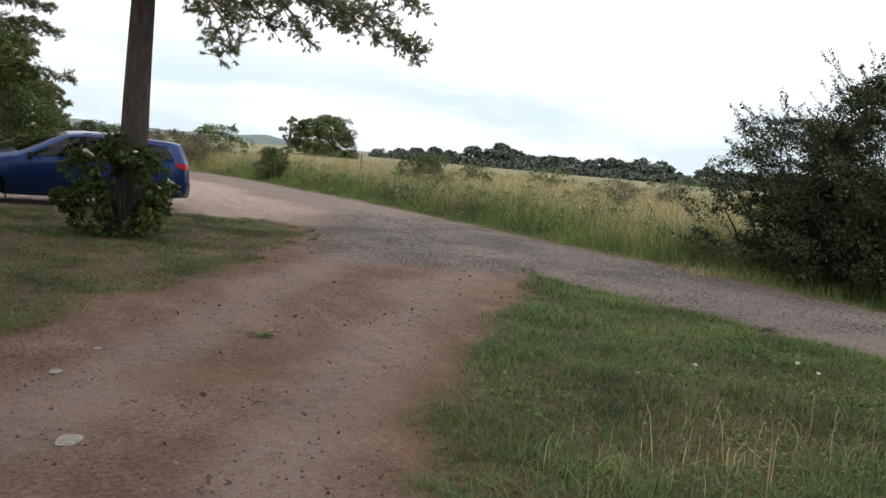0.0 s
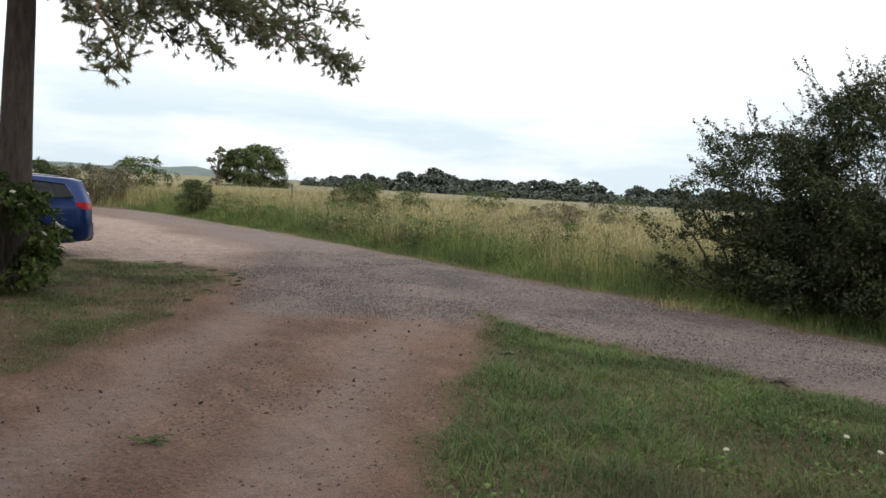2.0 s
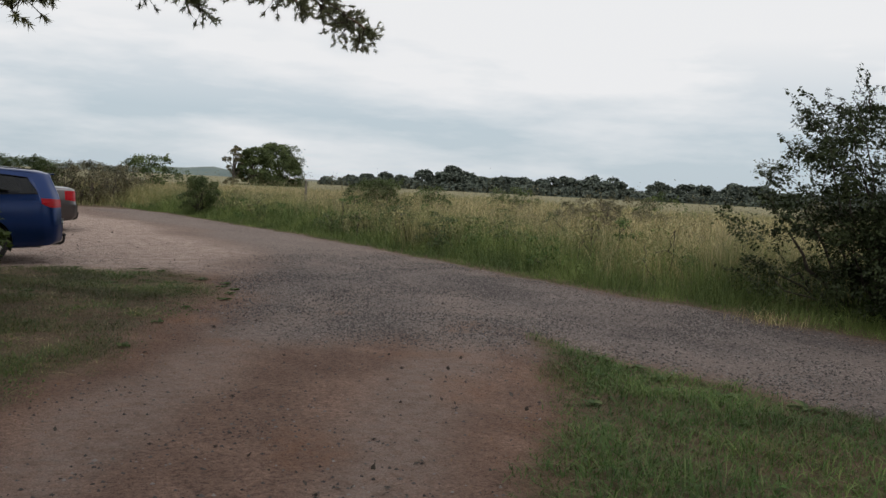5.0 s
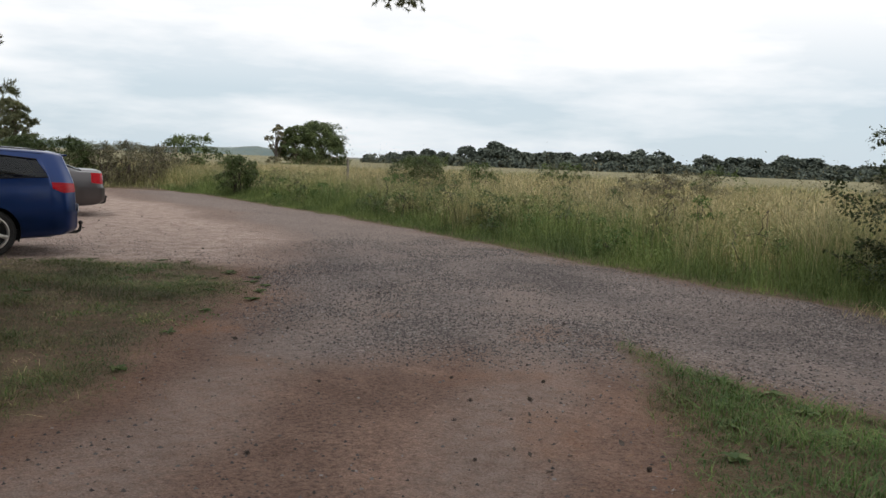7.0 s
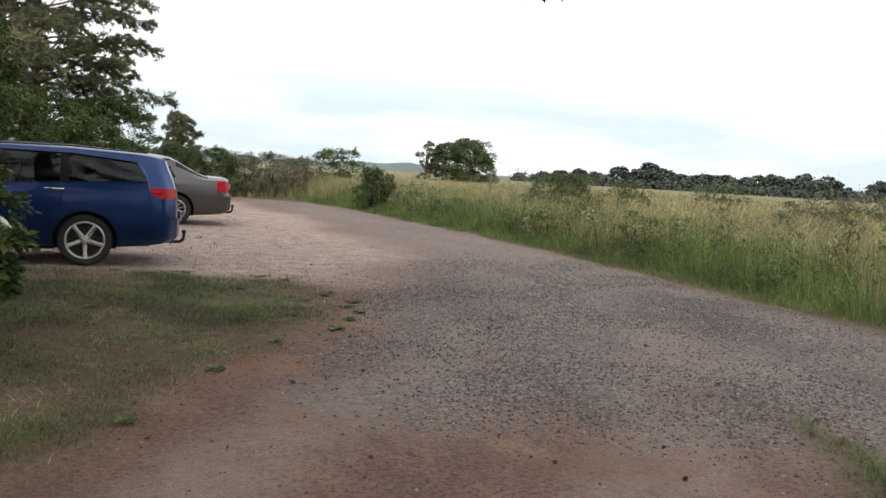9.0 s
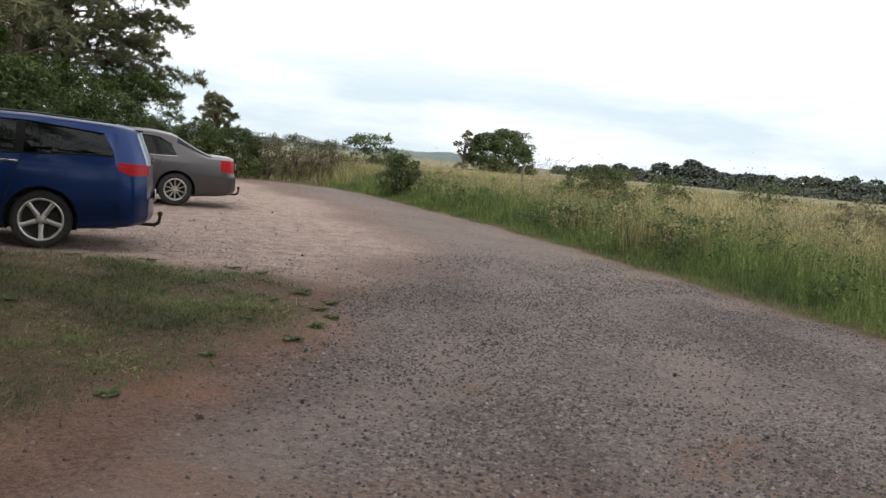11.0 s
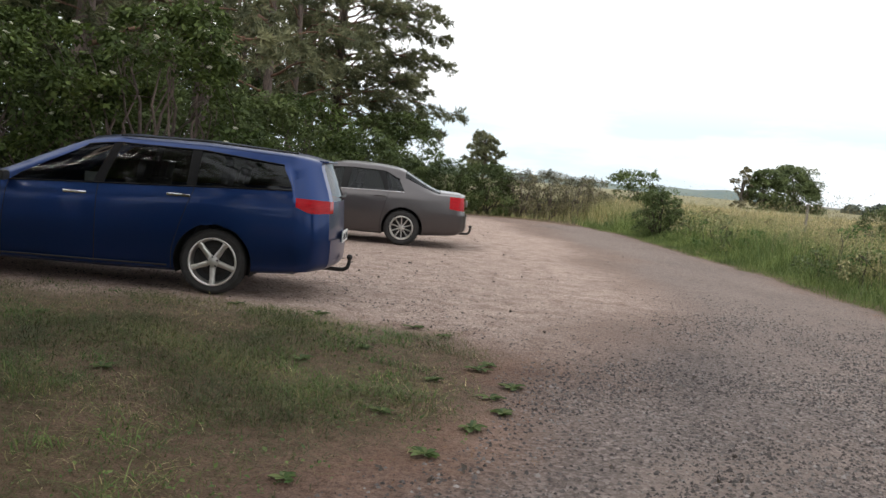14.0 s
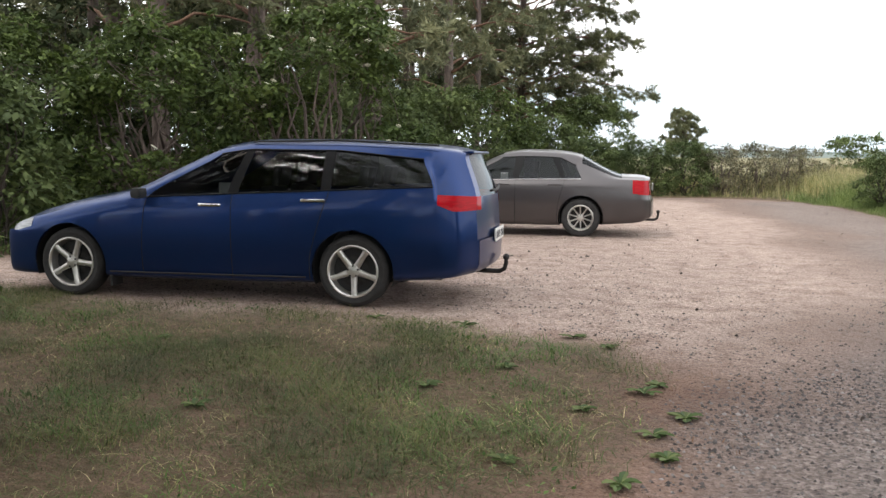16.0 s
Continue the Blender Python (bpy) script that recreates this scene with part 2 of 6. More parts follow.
def tubes(paths, sides=6):
    """Vertices and quads of tapered tubes; each path is a list of (x, y, z, radius)."""
    V, Q, base = [], [], 0
    for p in paths:
        p = np.asarray(p, float)
        d = unit(np.gradient(p[:, :3], axis=0))
        ref = np.where(np.abs(d[:, 2:3]) > 0.9, [[1.0, 0, 0]], [[0, 0, 1.0]])
        u = unit(np.cross(d, ref))
        v = np.cross(d, u)
        a = np.arange(sides) * 2 * np.pi / sides
        ring = p[:, None, :3] + p[:, None, 3:4] * (np.cos(a)[None, :, None] * u[:, None] + np.sin(a)[None, :, None] * v[:, None])
        n = len(p)
        V.append(ring.reshape(-1, 3))
        i, j = np.meshgrid(np.arange(n - 1), np.arange(sides), indexing="ij")
        k = (j + 1) % sides
        Q.append(np.stack([i * sides + j, i * sides + k, (i + 1) * sides + k, (i + 1) * sides + j], -1).reshape(-1, 4) + base)
        base += n * sides
    return np.concatenate(V), np.concatenate(Q)


def leaves(centres, size, up=0.35, aspect=0.55, spread=0.35, ways=None):
    """Folded leaves at the given places, turned at random or lying out along ways."""
    n = len(centres)
    d = unit(rng.normal(size=(n, 3)) * [1, 1, 0.7])
    nrm = unit(rng.normal(size=(n, 3)) + [0, 0, up * 3])
    if ways is not None:
        d = unit(ways * [1, 1, 0.5] + [0, 0, -0.35] + rng.normal(size=(n, 3)) * 0.45)
        nrm = unit(ways + [0, 0, 0.75] + rng.normal(size=(n, 3)) * 0.33)
    s = unit(np.cross(d, nrm))
    nrm = np.cross(s, d)
    ln = (size * (1 + spread * rng.normal(size=(n, 1)))).clip(size * 0.4, size * 2)
    wd = ln * aspect * 0.5
    v = np.stack([centres - d * ln * 0.5, centres + s * wd + nrm * wd * 0.35, centres + d * ln * 0.5, centres - s * wd + nrm * wd * 0.35], 1)
    b = np.arange(n)[:, None] * 4
    return v.reshape(-1, 3), np.concatenate([b + [0, 1, 2], b + [0, 2, 3]], 1).reshape(-1, 3)


def needles(tips, dirs, length=0.09, count=16, width=0.004, open_=0.75):
    """Tufts of thin needles round the shoots that end at tips."""
    n = len(tips)
    d = np.repeat(dirs, count, 0)
    p = np.repeat(tips, count, 0) - d * (rng.random((n * count, 1)) * length * 1.3)
    w = unit(d + rng.normal(size=d.shape) * open_)
    s = unit(np.cross(w, rng.normal(size=d.shape))) * width
    ln = length * (0.7 + 0.6 * rng.random((n * count, 1)))
    v = np.stack([p - s, p + s, p + w * ln], 1)
    return v.reshape(-1, 3), np.arange(n * count * 3).reshape(-1, 3)


def blades(xy, z, height, width, lean=0.35, bend=0.5, seeds=None):
    """Grass blades: two segments each, bent over."""
    n = len(xy)
    a = rng.random(n) * 2 * np.pi
    h = height * (0.55 + 0.9 * rng.random(n))
    side = np.stack([np.cos(a), np.sin(a), np.zeros(n)], -1) * (width * (0.6 + 0.8 * rng.random(n)))[:, None] * 0.5
    b = a + np.pi / 2 + rng.normal(size=n) * 0.5
    out = np.stack([np.cos(b), np.sin(b), np.zeros(n)], -1)
    l = np.abs(rng.normal(size=n)) * lean
    p0 = np.stack([xy[:, 0], xy[:, 1], z * np.ones(n) - 0.01], -1)
    p1 = p0 + out * (h * l * 0.45)[:, None] + np.array([0, 0, 1.0]) * (h * 0.6)[:, None]
    p2 = p1 + out * (h * (l * 0.6 + bend * 0.3 * rng.random(n)))[:, None] + np.array([0, 0, 1.0]) * (h * 0.4 * (1 - 0.6 * bend * rng.random(n)))[:, None]
    v = np.stack([p0 - side, p0 + side, p1 - side * 0.7, p1 + side * 0.7, p2], 1)
    i = np.arange(n)[:, None] * 5
    t = np.concatenate([i + [0, 1, 3], i + [0, 3, 2], i + [2, 3, 4]], 1)
    return v.reshape(-1, 3), t.reshape(-1, 3)


def stack(parts):
    """Joins pairs of vertices and faces."""
    V, F, base = [], [], 0
    for v, f in parts:
        V.append(v)
        F.append(f + base)
        base += len(v)
    return np.concatenate(V), np.concatenate(F)


def inside(poly, x, y):
    """Which points lie inside a polygon."""
    res = np.zeros(x.shape, bool)
    px, py = np.array(poly, float).T
    j = len(px) - 1
    for i in range(len(px)):
        cross = ((py[i] > y) != (py[j] > y)) & (x < (px[j] - px[i]) * (y - py[i]) / (py[j] - py[i] + 1e-12) + px[i])
        res ^= cross
        j = i
    return res


def edge_distance(poly, x, y):
    """Distance to a polygon's outline, positive inside."""
    best = np.full(x.shape, 1e9)
    p = np.array(poly, float)
    for a, b in zip(p, np.roll(p, -1, 0)):
        d = b - a
        t = (((x - a[0]) * d[0] + (y - a[1]) * d[1]) / (d @ d + 1e-12)).clip(0, 1)
        best = np.minimum(best, np.hypot(x - a[0] - t * d[0], y - a[1] - t * d[1]))
    return np.where(inside(poly, x, y), best, -best)


def wave(x, y, f, seed=0):
    """Cheap smooth noise in -1..1 over the plan."""
    r = np.random.default_rng(seed)
    s = 0
    for k in range(5):
        a, p, g = r.random() * 6.28, r.random() * 6.28, f * (0.6 + 0.35 * k)
        s = s + np.sin((x * np.cos(a) + y * np.sin(a)) * g + p + 1.3 * np.sin((y * np.cos(a) - x * np.sin(a)) * g * 0.7 + p * 2))
    return s / 3.2


def smooth(a, b, x):
    t = ((x - a) / (b - a)).clip(0, 1)
    return t * t * (3 - 2 * t)


# ---- plan of the ground ----
LAWN = [(-30, -16), (-8, -14.2), (-5, -12.8), (-3.2, -11.3), (-2.25, -10.2), (-0.5, -8.15), (0.5, -6.5), (1.9, -4.6), (2.35, -3.6),
        (2.55, -2.6), (2.6, -1.9), (2.3, -1.0), (1.5, -0.6), (0.2, -0.3), (-1.0, -0.14), (-2.2, 0.08), (-3.7, 0.4), (-6.5, 0.6), (-30, 3)]
WEDGE = [(4.2, -7.3), (3.2, -8.7), (2.4, -9.75), (1.3, -10.75), (0.4, -11.75), (-0.3, -12.5), (-1.3, -13.8), (-1.85, -14.8),
         (-3.2, -18), (-6, -26), (-9, -40), (4.6, -40), (4.55, -14), (4.45, -12), (4.3, -10), (4.15, -8.6)]
FIELD = [(7.5, -60), (7.6, -14), (7.75, -10), (7.9, -7), (7.75, -3.5), (7.9, 0), (8.2, 5), (8.1, 9), (7.9, 13), (7.8, 16.5), (7.3, 19.5),
         (6.2, 21.2), (4.6, 21.6), (3.0, 21.2), (-4, 19.8), (-20, 18.5), (-60, 18), (-60, 900), (900, 900), (900, -60)]
WOODS = [(-60, 0.8), (-6.5, 0.8), (-5.2, 3.0), (-4.2, 6.5), (-3.6, 10.5), (-4.5, 14), (-8, 16.5), (-20, 18.5), (-60, 18)]


def lawn_d(x, y):
    return edge_distance(LAWN, x, y) + 0.16 * wave(x, y, 2.6, 3) + 0.05 * wave(x, y, 9, 4)


def wedge_d(x, y):
    return edge_distance(WEDGE, x, y) + 0.13 * wave(x, y, 2.4, 5) + 0.05 * wave(x, y, 8, 6)


def field_d(x, y):
    return edge_distance(FIELD, x, y) + 0.12 * wave(x, y, 1.9, 7) + 0.04 * wave(x, y, 7, 8)


def woods_d(x, y):
    return edge_distance(WOODS, x, y) + 0.15 * wave(x, y, 2, 9)


def ground_z(x, y):
    """Height of the ground: all but flat, with low ruts and a low bank under the meadow."""
    near = np.exp(-((x - 2) ** 2 + (y + 4) ** 2) / 900)
    return (0.012 * wave(x, y, 1.7, 11) + 0.006 * wave(x, y, 6, 12)) * near


def ground_grid(xs, ys):
    X, Y = np.meshgrid(xs, ys, indexing="ij")
    V = np.stack([X, Y, ground_z(X, Y)], -1).reshape(-1, 3)
    n, m = X.shape
    i, j = np.meshgrid(np.arange(n - 1), np.arange(m - 1), indexing="ij")
    Q = np.stack([i * m + j, (i + 1) * m + j, (i + 1) * m + j + 1, i * m + j + 1], -1).reshape(-1, 4)
    return V, Q


def graded(lo, a, b, hi, step):
    """Fine steps from a to b, growing outwards to lo and hi."""
    mid = list(np.arange(a, b + 1e-6, step))
    s, v = step, a
    while v > lo:
        s *= 1.25
        v -= s
        mid.insert(0, max(v, lo))
    s, v = step, b
    while v < hi:
        s *= 1.25
        v += s
        mid.append(min(v, hi))
    return np.array(mid)


GV, GQ = ground_grid(graded(-3000, -7, 10, 3000, 0.11), graded(-3000, -17, 23, 3000, 0.11))
gx, gy = GV[:, 0], GV[:, 1]
g_lawn, g_wedge, g_field, g_woods = lawn_d(gx, gy), wedge_d(gx, gy), field_d(gx, gy), woods_d(gx, gy)
g_turf = np.maximum.reduce([smooth(-0.1, 0.55, g_lawn) * (0.72 + 0.25 * wave(gx, gy, 1.3, 20)).clip(0.1, 1), smooth(-0.12, 0.25, g_wedge), smooth(-0.1, 0.2, g_field), smooth(-0.3, 0.4, g_woods)])
g_sand = smooth(-0.5, 1.1, edge_distance([(-6, -0.9), (2.2, -1.6), (3.2, -1.8), (4.6, 0.6), (5.3, 4), (5.5, 9), (5.2, 14), (4.4, 20), (-6, 22)], gx, gy) + 0.35 * wave(gx, gy, 1.1, 21))
g_road = smooth(-0.6, 0.6, edge_distance([(4.2, -60), (4.3, -10), (3.6, -7.6), (1.6, -6.6), (2.0, -5.0), (2.8, -2.6), (4.2, -0.5), (5.3, 3), (6.0, 9), (5.6, 19), (8, 22), (9, 10), (9, -60)], gx, gy) + 0.3 * wave(gx, gy, 1.5, 22))
g_edge = np.minimum(np.abs(g_wedge), np.minimum(np.abs(g_field), np.abs(g_lawn) + 0.1))
g_needle = 0.6 * smooth(0.55, 0.0, g_edge) * (0.55 + 0.45 * wave(gx, gy, 3, 23)).clip(0, 1) + smooth(0.62, 0.92, wave(gx, gy, 2.6, 24)) * 0.6 * (gy < -5) * (gx < 4.2)
# two paler wheel tracks run up the dirt track and out on to the lane
RUT_A = [(-5.2, -15.5), (-2.6, -12.4), (-0.6, -9.3), (0.9, -7.2), (2.4, -5.6), (4.2, -3.6)]
RUT_B = [(-3.9, -16.6), (-1.3, -13.0), (0.6, -10.4), (2.2, -8.6), (3.8, -6.6), (5.4, -4.2)]


def line_distance(line, x, y):
    best = np.full(x.shape, 1e9)
    p = np.array(line, float)
    for a, b in zip(p, p[1:]):
        d = b - a
        t = (((x - a[0]) * d[0] + (y - a[1]) * d[1]) / (d @ d)).clip(0, 1)
        best = np.minimum(best, np.hypot(x - a[0] - t * d[0], y - a[1] - t * d[1]))
    return best


g_rut = np.minimum(line_distance(RUT_A, gx, gy), line_distance(RUT_B, gx, gy)) + 0.12 * wave(gx, gy, 2.2, 25)
g_lane = np.minimum(np.abs(gx - 5.1), np.abs(gx - 6.8)) + 0.4 * wave(gx, gy, 1.4, 26) + 5 * smooth(-9, -5, gy)
g_pale = np.maximum(smooth(0.55, 0.1, g_rut) * 0.75, smooth(0.6, 0.0, g_lane) * 0.5)
g_pale = np.maximum(g_pale, 0.85 * smooth(-2.8, 0.8, gy + 0.5 * wave(gx, gy, 1.2, 27)) * smooth(0.5, 2.0, gx) * (1 - 0.9 * g_sand))
g_hay = smooth(1.5, 5.0, g_field) * smooth(-25, 0, gx)
face_mid = GV[GQ].mean(1)
f_turf = np.maximum.reduce([lawn_d(face_mid[:, 0], face_mid[:, 1]), wedge_d(face_mid[:, 0], face_mid[:, 1]), field_d(face_mid[:, 0], face_mid[:, 1]), woods_d(face_mid[:, 0], face_mid[:, 1])]) > 0
f_road = ~f_turf & (face_mid[:, 0] > np.interp(face_mid[:, 1], [-60, -10, -7, -4.5, -2, 0, 5, 15, 23], [4.2, 4.2, 2.6, 2.0, 2.8, 4.0, 5.4, 6.0, 5.0]))
f_park = ~f_turf & ~f_road & (face_mid[:, 1] > -2.5)
f_track = ~f_turf & ~f_road & ~f_park


def ground_piece(name, mask, label, category):
    used, inv = np.unique(GQ[mask].ravel(), return_inverse=True)
    me = mesh_of(name, GV[used], quads=inv.reshape(-1, 4), material=M_GROUND, smooth=True)
    for key, values in (("gravel", g_road), ("sand", g_sand), ("needle", g_needle), ("turf", g_turf), ("hay", g_hay), ("pale", g_pale)):
        me.attributes.new(key, "FLOAT", "POINT").data.foreach_set("value", values[used].clip(0, 1).astype(np.float32))
    return tagged(new(name, me), label, category, kind="structure")


ground_piece("ground", f_turf, "sandy turf ground under the grass and the meadow", "ground")
ground_piece("road", f_road, "grey crushed-gravel lane bending round the car park", "gravel road")
ground_piece("car_park", f_park, "pale trodden sandy parking ground beside the lane", "parking ground")
ground_piece("track", f_track, "brown dirt track strewn with pine needles", "dirt track")


# ---- parked cars ----
def car_paint(name, c, metal=0.25):
    w = Mat(name, 0.32, metal)
    dust = w.noise(2.2, 5)
    grain = w.noise(160, 2)
    dull = tuple(v * 0.8 for v in c)
    w.color(w.mix(w.ramp(dust, (0.35, (0, 0, 0)), (0.75, (0.3, 0.3, 0.3))), w.ramp(grain, (0.3, tuple(v * 0.9 for v in c)), (0.7, c)), dull))
    w.b.inputs["Coat Weight"].default_value = 0.45
    w.b.inputs["Coat Roughness"].default_value = 0.06
    return w.m


def glass_material(name, tint):
    w = Mat(name, 0.05)
    t = w.node("ShaderNodeBsdfTransparent")
    t.inputs["Color"].default_value = (*tint, 1)
    g = w.node("ShaderNodeBsdfGlossy", Roughness=0.02)
    g.inputs["Color"].default_value = (0.62, 0.64, 0.66, 1)
    f = w.node("ShaderNodeFresnel", IOR=1.5)
    mx = w.node("ShaderNodeMixShader")
    w.link(f.outputs[0], mx.inputs[0])
    w.link(t.outputs[0], mx.inputs[1])
    w.link(g.outputs[0], mx.inputs[2])
    w.link(mx.outputs[0], w.t.nodes["Material Output"].inputs[0])
    return w.m


def lamp_glass(name, c):
    w = Mat(name, 0.08)
    w.color(w.ramp(w.noise(14, 2, 0.5, (1, 1, 6)), (0.35, tuple(v * 0.7 for v in c)), (0.65, c)))
    w.b.inputs["Specular IOR Level"].default_value = 0.3
    return w.m


M_BLUE = car_paint("blue_car_paint", (0.008, 0.032, 0.13), 0.8)
M_GREY = car_paint("grey_car_paint", (0.10, 0.092, 0.094), 0.8)
M_GLASS = glass_material("car_glass", (0.22, 0.235, 0.23))
M_TYRE = plain("tyre_rubber", (0.022, 0.021, 0.021), 0.85, 0, 0.35)
M_ALLOY = plain("alloy_wheel", (0.55, 0.53, 0.50), 0.32, 0.8, 0.15)
M_DARK = plain("black_plastic", (0.014, 0.014, 0.015), 0.6)
M_SEAM = plain("panel_gap", (0.006, 0.006, 0.008), 0.8)
M_TRIM = plain("black_window_trim", (0.006, 0.006, 0.007), 0.4)
M_TRIM.node_tree.nodes["Principled BSDF"].inputs["Specular IOR Level"].default_value = 0.15
M_CHROME = plain("chrome", (0.75, 0.75, 0.76), 0.12, 1.0, 0.05)
M_RED = lamp_glass("tail_lamp_glass", (0.40, 0.004, 0.010))
M_RED.node_tree.nodes["Principled BSDF"].inputs["Specular IOR Level"].default_value = 0.15
M_CLEAR = lamp_glass("head_lamp_glass", (0.50, 0.52, 0.54))
M_SEAT = plain("seat_fabric", (0.05, 0.05, 0.055), 0.95)
M_PLATE = plain("number_plate", (0.62, 0.62, 0.60), 0.45)
M_INK = plain("plate_ink", (0.03, 0.03, 0.035), 0.6)
M_IRON = plain("tow_bar_iron", (0.03, 0.028, 0.027), 0.55, 0.6, 0.4)
M_CARD = plain("paper_ticket", (0.75, 0.77, 0.78), 0.8)


def glide(P, sub):
    """Points interpolated along the first axis without overshoot, sub steps to each interval."""
    d = np.diff(P, axis=0)
    m = np.zeros_like(P)
    same = d[:-1] * d[1:] > 0
    m[1:-1] = np.where(same, 2 * d[:-1] * d[1:] / np.where(same, d[:-1] + d[1:], 1), 0)
    m[0], m[-1] = d[0], d[-1]
    t = (np.arange(sub) / sub).reshape(1, sub, *([1] * (P.ndim - 1)))
    a, b, ma, mb = P[:-1, None], P[1:, None], m[:-1, None], m[1:, None]
    out = (2 * t**3 - 3 * t**2 + 1) * a + (t**3 - 2 * t**2 + t) * ma + (-2 * t**3 + 3 * t**2) * b + (t**3 - t**2) * mb
    return np.concatenate([out.reshape(-1, *P.shape[1:]), P[-1:]])


def lathe(profile, n=40):
    """A body of revolution about y; profile rows are (radius, y)."""
    bm = bmesh.new()
    rings = []
    for i in range(n):
        a = 2 * math.pi * i / n
        rings.append([bm.verts.new((r * math.cos(a), y, r * math.sin(a))) for r, y in profile])
    for i in range(n):
        for p, q in zip(range(len(profile) - 1), range(1, len(profile))):
            bm.faces.new((rings[i][p], rings[i][q], rings[(i + 1) % n][q], rings[(i + 1) % n][p]))
    return bm


def box(bm, lo, hi, m=None, bevel=0.0):
    """Adds a box, bevelled if asked, to a bmesh."""
    made = bmesh.ops.create_cube(bm, size=1)["verts"]
    for v in made:
        v.co = [l + (h - l) * (c + 0.5) for l, h, c in zip(lo, hi, v.co)]
    if bevel:
        edges = {e for v in made for e in v.link_edges}
        made = bmesh.ops.bevel(bm, geom=list(edges), offset=bevel, segments=2, profile=0.7, affect="EDGES")["verts"]
    if m is not None:
        bmesh.ops.transform(bm, matrix=m, verts=[v for v in made if v.is_valid])
    return bm


def wheel(parent, u, side, radius, half, spokes, rim_r):
    """A wheel whose outer face stands at y = side * half."""
    hub = put("wheel", None, parent)
    hub.location = (u, side * half, radius)
    hub.rotation_euler = (0, 0.35 + u, 0 if side > 0 else math.pi)
    w = 0.205
    r0 = rim_r
    part("tyre", lathe([(r0 - 0.005, -0.03), (r0 + 0.012, -0.004), (r0 + 0.05, 0.004), (radius - 0.025, -0.004), (radius - 0.006, -0.022), (radius, -0.05),
                        (radius, -w + 0.05), (radius - 0.006, -w + 0.022), (r0 + 0.04, -w), (r0 - 0.01, -w + 0.02)], 48), M_TYRE, hub, "worn black rubber tyre", True)
    rim = part("rim", lathe([(r0 + 0.006, -0.004), (r0 - 0.004, 0.0), (r0 - 0.016, -0.012), (r0 - 0.022, -0.05), (r0 - 0.03, -w + 0.03)], 48), M_ALLOY, hub, "silver alloy wheel rim", True)
    part("brake_disc", lathe([(0.14, -0.075), (0.05, -0.07), (0.0, -0.07)], 32), M_IRON, hub)
    part("inner_barrel", lathe([(r0 - 0.02, -0.10), (0.0, -0.10)], 32), M_DARK, hub)
    bm = bmesh.new()
    for k in range(spokes):
        a = 2 * math.pi * k / spokes
        wi, wo = (0.030, 0.024) if spokes == 5 else (0.013, 0.011)
        rows = [(0.03, wi, -0.028), (0.09, wi * 0.95, -0.026), (0.15, wo, -0.014), (r0 - 0.012, wo * 1.25, -0.010)]
        ring = []
        for r, h, y in rows:
            ring.append([bm.verts.new((r * math.cos(a) - s * h * math.sin(a), y + d, r * math.sin(a) + s * h * math.cos(a))) for s, d in ((-1, -0.008), (-0.6, 0.004), (0.6, 0.004), (1, -0.008), (0.9, -0.035), (-0.9, -0.035))])
        for p, q in zip(ring, ring[1:]):
            for i in range(6):
                bm.faces.new((p[i], p[(i + 1) % 6], q[(i + 1) % 6], q[i]))
    part("spoke_star", bm, M_ALLOY, hub, "silver alloy spokes", True, 50)
    part("hub_cap", lathe([(0.06, -0.032), (0.055, -0.018), (0.03, -0.012), (0.0, -0.011)], 24), M_ALLOY, hub, "", True)
    for k in range(5):
        bm = bmesh.new()
        a = 2 * math.pi * (k + 0.5) / 5
        bmesh.ops.create_cone(bm, cap_ends=True, segments=6, radius1=0.009, radius2=0.009, depth=0.016,
                              matrix=Matrix.Translation((0.047 * math.cos(a), -0.016, 0.047 * math.sin(a))) @ Matrix.Rotation(math.pi / 2, 4, "X"))
        part("wheel_bolt", bm, M_DARK, hub)
    return hub


def seat(parent, u, y, material):
    bm = bmesh.new()
    box(bm, (-0.05, -0.24, 0.30), (0.45, 0.24, 0.52), None, 0.05)
    box(bm, (-0.06, -0.23, 0.0), (0.08, 0.23, 0.58), Matrix.Translation((-0.02, 0, 0.46)) @ Matrix.Rotation(-0.28, 4, "Y"), 0.05)
    box(bm, (-0.04, -0.13, 0.0), (0.05, 0.13, 0.19), Matrix.Translation((-0.21, 0, 1.03)) @ Matrix.Rotation(-0.2, 4, "Y"), 0.04)
    s = part("seat", bm, material, parent, "dark cloth car seat with headrest", True)
    s.location = (u, y, 0)


